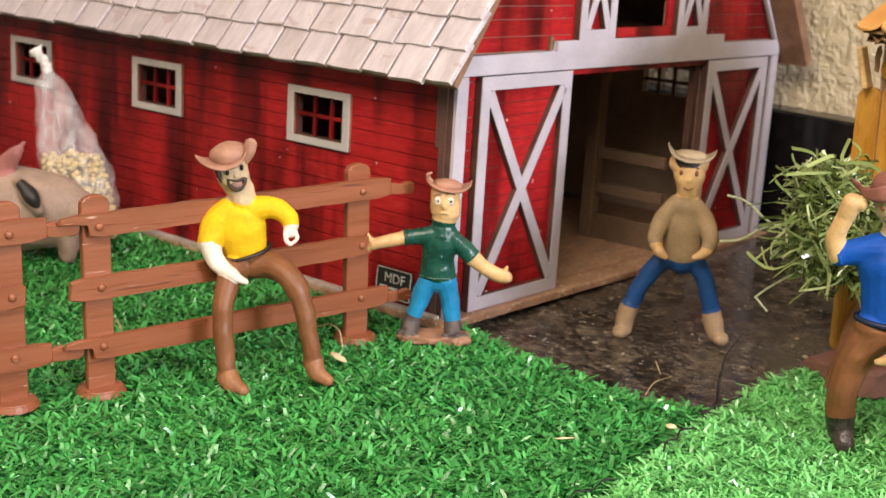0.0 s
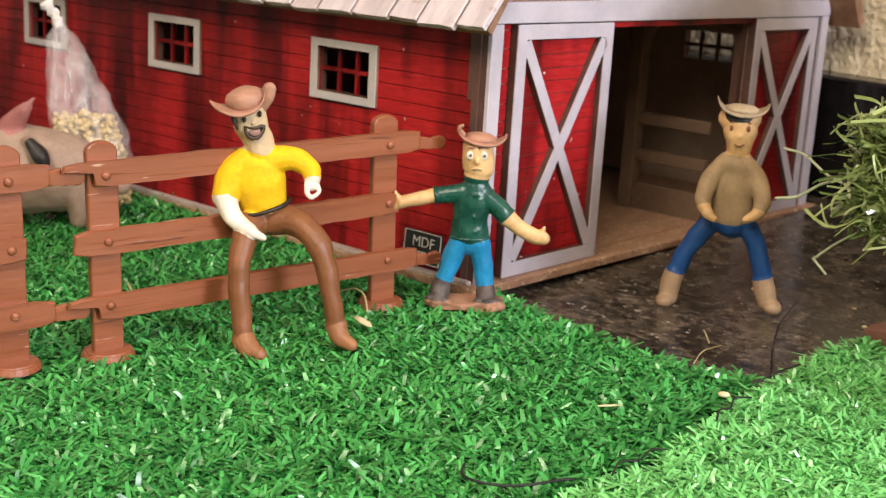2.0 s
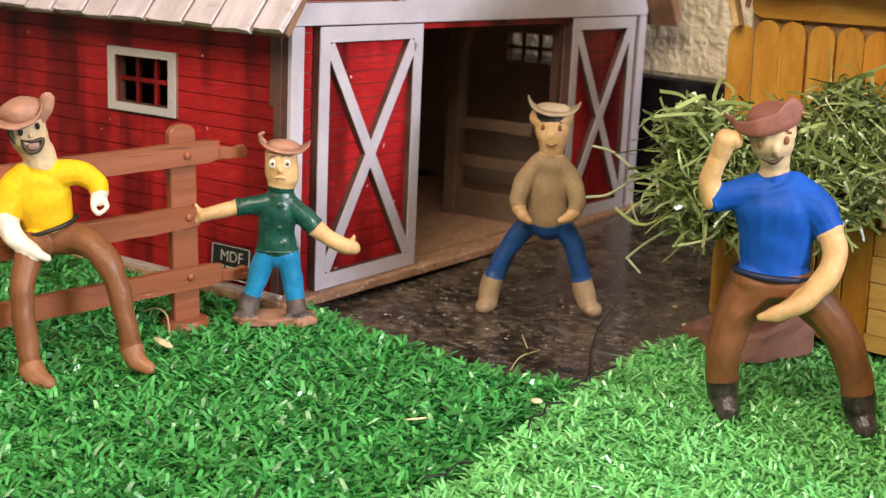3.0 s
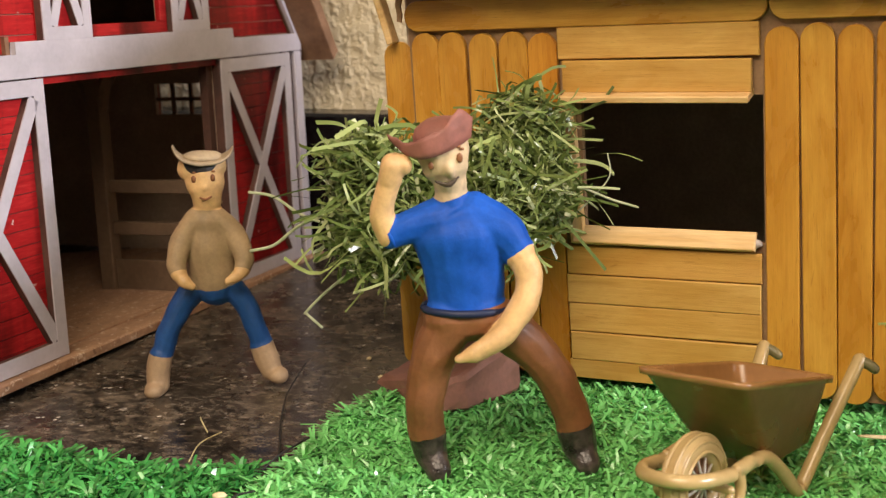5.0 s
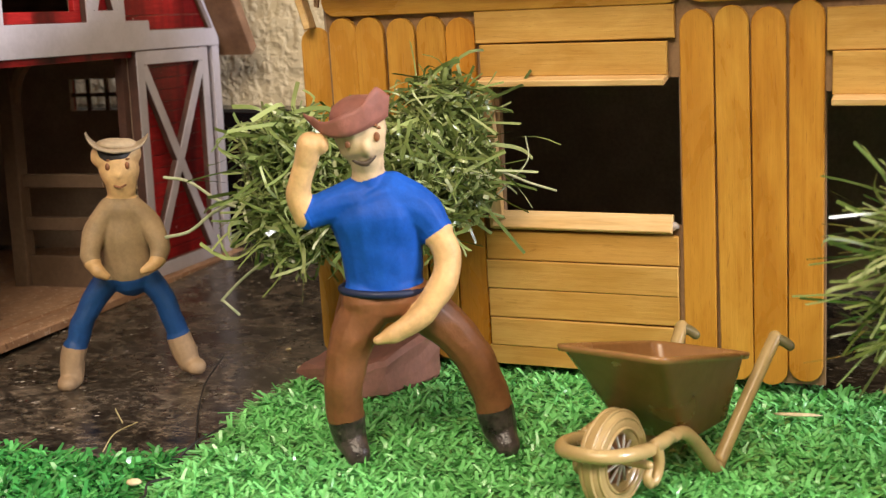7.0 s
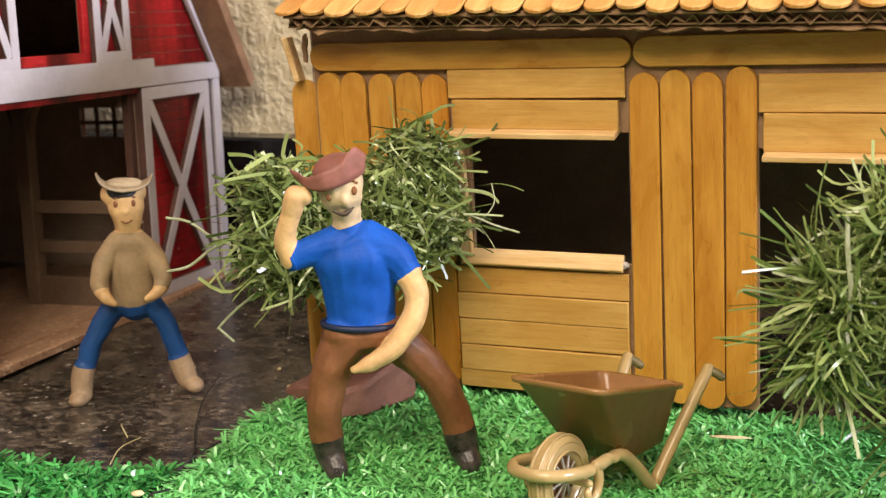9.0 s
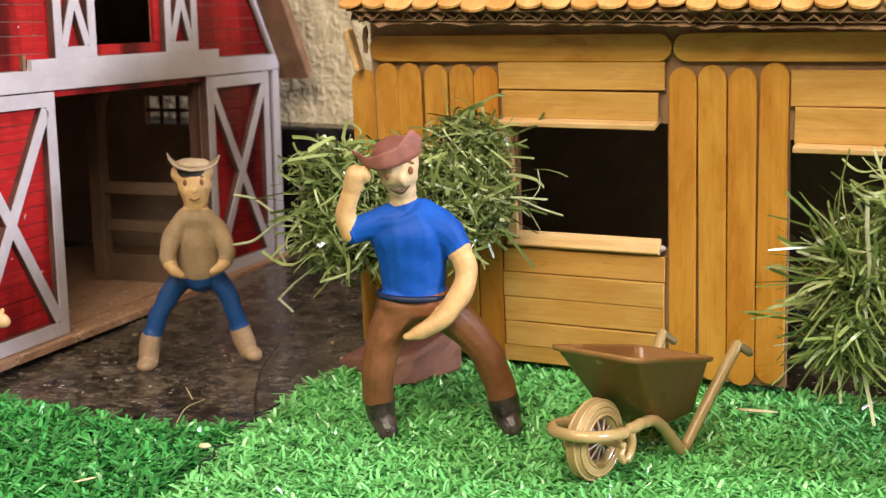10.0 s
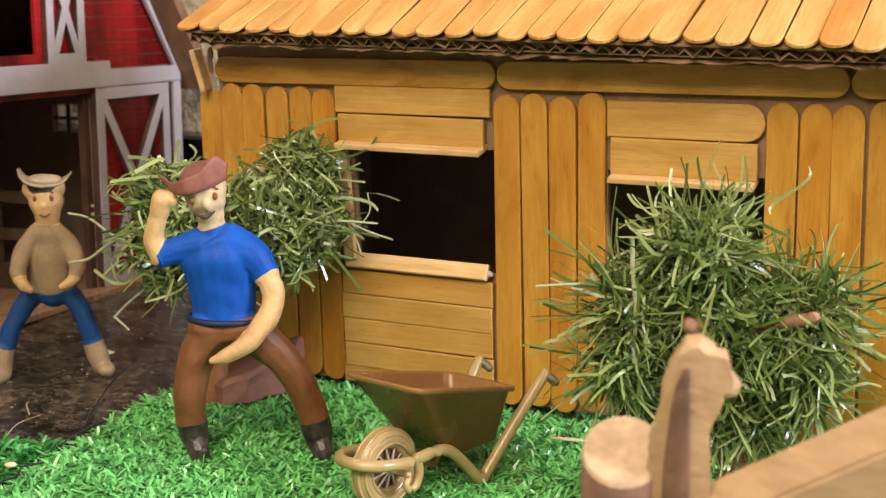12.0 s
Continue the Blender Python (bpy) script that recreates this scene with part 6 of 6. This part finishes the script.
tube(bm, [(-9.6, 0, 0), (9.6, 0, 0)], [1.1, 1.1], 0, 10, 1)
part("axle", bm, CREAM, wheel, smooth=True)

# ---- bag of corn and toy pig by the barn wall ----
def plastic():
    m, nt, p = shade("clear_crinkled_plastic")
    p.inputs["Base Color"].default_value = (0.93, 0.90, 0.86, 1)
    p.inputs["Roughness"].default_value = 0.22
    p.inputs["Alpha"].default_value = 0.34
    n = node(nt, "ShaderNodeTexNoise", Scale=130.0, Detail=3.0, Distortion=1.5)
    nt.links.new(coords(nt, (1, 1, 0.35), False), n.inputs["Vector"])
    nt.links.new(ramp(nt, n.outputs["Fac"], [(0.40, (0.10,) * 3), (0.78, (0.36,) * 3)]), p.inputs["Alpha"])
    bump(nt, p, n.outputs["Fac"], 0.8, 0.004)
    return m


PLASTIC = plastic()
KERNEL = stuff_mat("pale_yellow_corn", (0.54, 0.38, 0.13), (0.68, 0.52, 0.22), 200, 900, 0.5, 0.3, island=0.10)
TIE = clay("white_twist_tie", (0.72, 0.68, 0.62))
bag = thing("corn_bag", pose(-0.500, 0.325, 0.002, 0, 0, 61.5), "clear knotted plastic bag half full of pale corn", "bag")
bm = bmesh.new()
tube(bm, [(0, 0, 3), (0, 0, 12), (-1, 0, 28), (-4, 0, 44), (-8, 0, 62), (-11.5, 0, 76), (-12.8, 0, 86)], [13, 17, 17.5, 15, 11.5, 7, 2.0], 0, 24, 5, flat=0.72, round_ends=False)
for v in bm.verts:
    v.co += Vector((noise.noise(v.co * 0.11), noise.noise(v.co * 0.11 + Vector((4, 0, 0))), 0)) * 2.2
part("bag_skin", bm, PLASTIC, bag, "clear crinkled plastic", smooth=True)
bm = bmesh.new()
r3 = random.Random(9)
for k in range(1300):
    z = r3.uniform(4, 43) + 2.5 * r3.random()
    w = 15.5 - 0.10 * max(0, z - 20)
    a, q = r3.uniform(0, 2 * math.pi), r3.random() ** 0.5
    c = Vector((-0.10 * max(0, z - 12) + q * w * math.cos(a), 0.68 * q * w * math.sin(a), z))
    bmesh.ops.create_icosphere(bm, subdivisions=1, radius=r3.uniform(1.1, 2.0), matrix=Matrix.Translation(c) @ Matrix.Diagonal((1, 0.8, 0.9, 1)))
tagged(part("corn", bm, KERNEL, bag, "pale yellow corn kernels", smooth=True), kind="stuff")
bm = bmesh.new()
tube(bm, [(-12.6, 0, 84.5), (-12.9, 0, 87.0)], [2.4, 2.5], 0, 10, 2)
tube(bm, [(-13.0, 0, 86.5), (-14.8, 0, 90.0), (-17.4, 0, 94.4)], [1.2, 2.2, 3.4], 0, 14, 3, flat=0.5, round_ends=False)
for v in bm.verts:
    if v.co.z > 88:
        v.co += Vector((0, 0.9, 0.5)) * noise.noise(v.co * 0.9) + Vector((0.5, 0, 0.7)) * math.sin(v.co.x * 2.4)
part("knot", bm, TIE, bag, "white twisted knot", smooth=True)
PIG = clay("pinkish_tan_toy", (0.37, 0.255, 0.185), 0.6)
PIG_EAR = clay("dusky_red_toy", (0.36, 0.13, 0.11))
SAMPLES.clear()
bm = bmesh.new()
tube(bm, [(-32, 0, 23.5), (-14, 0, 24.5), (6, 0, 22.5), (18, -2, 20), (25, -3, 18)], [17, 20, 17.5, 12, 6.5], 0, 18, flat=0.80)
tube(bm, [(24, -3, 19), (29, -4, 17.5)], [5.4, 5.0], 0, 12, 2)
for x, y in ((-24, -8), (-22, 8), (10, -7), (12, 7)):
    tube(bm, [(x, y, 18), (x + 1, y, 8), (x + 1, y, 3)], [5.5, 4.6, 4.2], 0, 10)
tube(bm, [(-8.0, -12.0, 39), (-4.0, -14.4, 33), (-1.0, -15.0, 27)], [2.6, 4.4, 3.0], 1, 8)
tube(bm, [(-16, -4, 42), (-10, -6, 50), (-5, -7, 56)], [6, 4, 1.2], 2, 8, flat=0.5)
tube(bm, [(-26, 4, 42), (-24, 4, 50), (-22, 4, 54)], [6, 4, 1.2], 2, 8, flat=0.5)
tagged(part("toy_pig", fused(bm, 0.8), (PIG, BLACK_CLAY, PIG_EAR), smooth=True, at=pose(-0.495, 0.288, 0.0035, 0, 0, 63.5) @ pose(0.012, 0, 0)), "pinkish tan toy pig with black patch beside the bag", "toy animal")

# ---- little chalkboard sign leaning on the barn ----
CHALK = stuff_mat("black_chalkboard", (0.010, 0.011, 0.011), (0.022, 0.022, 0.022), 200, 900, 0.6, 0.2)
CHALK_LINE = stuff_mat("chalk_marks", (0.55, 0.55, 0.52), (0.72, 0.72, 0.70), 300, 900, 0.8, 0.1)
sign = thing("chalkboard_sign", BARN_AT @ pose(-0.0125, 0.0253, 0.0085, -4, 0, -90) , "small black chalkboard sign with white chalk lettering against barn", "sign")
bm = bmesh.new()
box(bm, -9.6, -1.2, -4, 9.6, 0, 8.6, 0.2)
part("board", bm, CHALK, sign)
bm = bmesh.new()
for p, q in (((-9.3, -3.7), (-9.3, 8.3)), ((9.3, -3.7), (9.3, 8.3)), ((-9.3, -3.7), (9.3, -3.7)), ((-9.3, 8.3), (9.3, 8.3))):
    strip(bm, p, q, 0.3, -1.5, -1.1)
part("border", bm, CHALK_LINE, sign, "thin pale border")
words = bpy.data.curves.new("lettering", "FONT")
words.body, words.size, words.align_x, words.extrude = "MDF", 0.0058, "CENTER", 0.0001
words.materials.append(CHALK_LINE)
lettering = new("lettering", words)
lettering.parent, lettering.matrix_basis = sign, pose(0.0005, -0.0014, 0.0026, 90, 0, 0)
tagged(lettering, "white chalk capitals")
for x0, x1, z in ((-7.5, -3.2, 0.4), (-2.2, 2.4, 0.2), (-1.0, 4.5, -2.2)):
    bm = bmesh.new()
    box(bm, x0, -1.45, z - 0.6, x1, -1.15, z + 0.6)
    part("lettering_bar", bm, CHALK_LINE, sign, "white lettering bar")

# ---- peg post and rail in the near corner ----
PINE = stuff_mat("pale_sanded_pine", (0.36, 0.225, 0.115), (0.46, 0.305, 0.165), 1.0, 3.0, 0.6, 0.25, stretch=(60, 60, 300), fine_dark=0.86)
PINE_CUT = stuff_mat("pale_sawn_wood", (0.42, 0.29, 0.17), (0.56, 0.41, 0.26), 120, 600, 0.7, 0.4)
BARK = stuff_mat("reddish_bark", (0.085, 0.042, 0.026), (0.22, 0.115, 0.07), 90, 500, 0.8, 0.8)
post = thing("notched_post", pose(0.045, 0.285, 0.0, 0, 0, 16.7), "pale wooden branch post with notched top and bark", "post")
bm = bmesh.new()
tube(bm, [(-7.5, 6, 1), (-7.6, 6, 40), (-7.6, 6, 78)], [7.4, 7.2, 7.0], 0, 22, 3, round_ends=False)
for v in bm.verts:
    v.co.z += (v.co.y - 7.5) * 0.5 * max(0.0, min(1.0, (v.co.z - 60) / 15))
part("trunk", bm, BARK, post, "bark-covered round trunk", smooth=True)
bm = bmesh.new()
bmesh.ops.create_cone(bm, cap_ends=True, segments=26, radius1=7.0, radius2=6.7, depth=0.8, matrix=Matrix.Translation((-7.6, 6, 77.6)))
for v in bm.verts:
    v.co.z += (v.co.y - 6) * 0.5
part("cut_top", bm, PINE_CUT, post, "pale sawn top")
bm = bmesh.new()
prism(bm, [(-3.4, 66), (7.2, 66), (6.8, 76), (6.4, 84), (6.6, 89.0), (8.4, 88.8), (10.6, 89.4), (11.2, 91.2), (9.6, 93.4), (7.8, 95.4), (6.8, 97.6), (4.6, 99.2), (2.2, 98.8), (0.8, 96.2), (-0.4, 94.4), (-1.4, 91.0), (-1.9, 86), (-2.2, 80), (-3.8, 76)], 1.0, 6.4, bevel=1.3)
bmesh.ops.triangulate(bm, faces=[f for f in bm.faces if len(f.verts) > 4])
bmesh.ops.subdivide_edges(bm, edges=[e for e in bm.edges if e.calc_length() > 3], cuts=2)
for v in bm.verts:
    v.co += Vector((noise.noise(v.co * 0.3), noise.noise(v.co * 0.3 + Vector((3, 0, 0))), noise.noise(v.co * 0.3 + Vector((0, 5, 0))))) * 0.22
part("upright", bm, PINE, post, "pale cut upright with a beak-shaped top")
bm = bmesh.new()
prism(bm, [(-1.2, 66), (3.6, 66), (3.3, 80), (3.2, 90), (3.0, 94.6), (1.9, 94.2), (0.6, 91.6), (-0.1, 86), (-0.8, 78)], 0.15, 2.0, bevel=0.4)
for v in bm.verts:
    v.co.x += 0.5 * noise.noise(v.co * 0.35)
part("bark_strip", bm, BARK, post, "dark reddish bark strip", smooth=True)
bm = bmesh.new()
box(bm, -1.6, 6.4, 1.0, 6.0, 9.5, 90.0, 0.8)
part("back_strip", bm, BARK, post)
rail = thing("pine_rail", pose(0.045, 0.285, 0.0, 0, 0, 16.7), "pale sanded wooden rail resting against post", "rail")
bm = bmesh.new()
# Slope and uneven cross-section are shaped to fit the camera's view.
d = Vector((23.1, -1.5, 13.4)).normalized()
sidev = Vector((0, 0, 1)).cross(d).normalized()
upv = d.cross(sidev)
start = Vector((-7.2, 2.0, 66.2))
c8 = [[start + sidev * a + upv * b + d * k for k in (0, 150)] for a, b in ((3.0, 0.0), (-4.2, -4.8), (-3.2, -14.0), (5.0, -9.0))]
lo, hi = [bm.verts.new(p[0]) for p in c8], [bm.verts.new(p[1]) for p in c8]
bm.faces.new(lo)
bm.faces.new(hi[::-1])
for i in range(4):
    bm.faces.new((lo[i], hi[i], hi[(i + 1) % 4], lo[(i + 1) % 4]))
bmesh.ops.bevel(bm, geom=list(bm.edges), offset=0.6, segments=2, affect="EDGES")
part("bar", bm, PINE, rail)

# ---- bits and pieces ----
def thread(name, pts, r, material, label, category):
    bm = bmesh.new()
    tube(bm, pts, [r] * len(pts), 0, 6, 5)
    return tagged(part(name, bm, material, smooth=True), label, category)


thread("black_thread", [(-236, 485, -1.6), (-226, 459, -1.2), (-219, 445, -1.2), (-208.5, 427, -0.8), (-198, 411, -0.2), (-194, 401, 0.6)], 0.3, THREAD, "black thread lying on the granite counter", "thread")
thread("black_thread", [(-190, 391, 3.0), (-188.6, 396, 5.0), (-187.6, 402, 5.5), (-186.4, 409, 6.0)], 0.3, THREAD, "short black thread at the grass edge", "thread")
thread("black_thread", [(-203, 273, 4.8), (-198, 267.5, 5.6), (-191.5, 266.5, 6.2), (-185.3, 272, 5.6), (-181, 278, 6.0), (-180, 285, 5.2), (-179, 290, 4.4)], 0.42, THREAD, "black thread curling out of the mat seam", "thread")
# These two threads are added to darken the shaded gap between the mats.
thread("black_thread", [(-178, 352, 4.6), (-180.5, 357, 5.8), (-180.8, 363, 4.8), (-183, 368, 5.9), (-182.4, 376, 4.2)], 0.35, THREAD, "black thread standing in for the dark mat seam", "thread")
thread("black_thread", [(-174, 300, 4.4), (-176.4, 306, 5.6), (-174.6, 312, 5.0), (-176.2, 319, 5.4), (-175.6, 325, 4.0)], 0.3, THREAD, "short black thread standing in for the dark mat seam", "thread")
thread("straw", [(-219, 396, -0.8), (-222.5, 406, 0.4), (-223.5, 418, -0.6)], 0.22, STRAW, "dry straw blade on the granite counter", "straw")
thread("straw", [(-238, 427, -1.0), (-233, 421, 0.8), (-228, 417, -0.8)], 0.25, STRAW, "dry straw blade on the granite counter", "straw")
thread("straw", [(-336, 336, 6), (-328, 336, 9), (-320, 334, 9), (-312, 329, 6)], 0.35, STRAW, "dry straw blade in the grass", "straw")
thread("straw", [(-366, 262, 6.5), (-372, 270, 8), (-384, 275, 8.5)], 0.45, STRAW, "dry straw blade in the grass behind the fence", "straw")


def chip(at, size, label):
    bm = bmesh.new()
    ball(bm, (0, 0, 0), size, 0, u=12, v=6, lump=0.3)
    tagged(part("wood_chip", bm, CHIP, smooth=True, at=at), label, "wood chip", "stray chips on the mats")


chip(pose(-0.040, 0.459, 0.0066, 4, 3, 18), (6.8, 0.9, 0.4), "long pale wood chip on the grass")
chip(pose(-0.303, 0.3195, 0.0070, 8, 10, 5), (4.6, 1.5, 0.7), "curled pale wood shaving on the grass")
chip(pose(-0.202, 0.331, 0.0068, 3, 4, 65), (4.0, 0.5, 0.3), "small pale wood chip on the grass")
chip(pose(-0.185, 0.365, 0.0072, 3, 4, 40), (2.0, 1.3, 0.8), "small pale wood chip on the grass")
chip(pose(-0.249, 0.480, 0.0010, 0, 0, 35), (4.8, 1.8, 1.0), "pale wood chip at the barn doorstep")
chip(pose(-0.2050, 0.4830, -0.0027, 0, 0, 20), (1.3, 0.9, 0.7), "tiny pale crumb on the granite counter")
chip(pose(-0.2200, 0.5010, -0.0033, 0, 0, 70), (1.2, 0.7, 0.6), "tiny pale crumb on the granite counter")
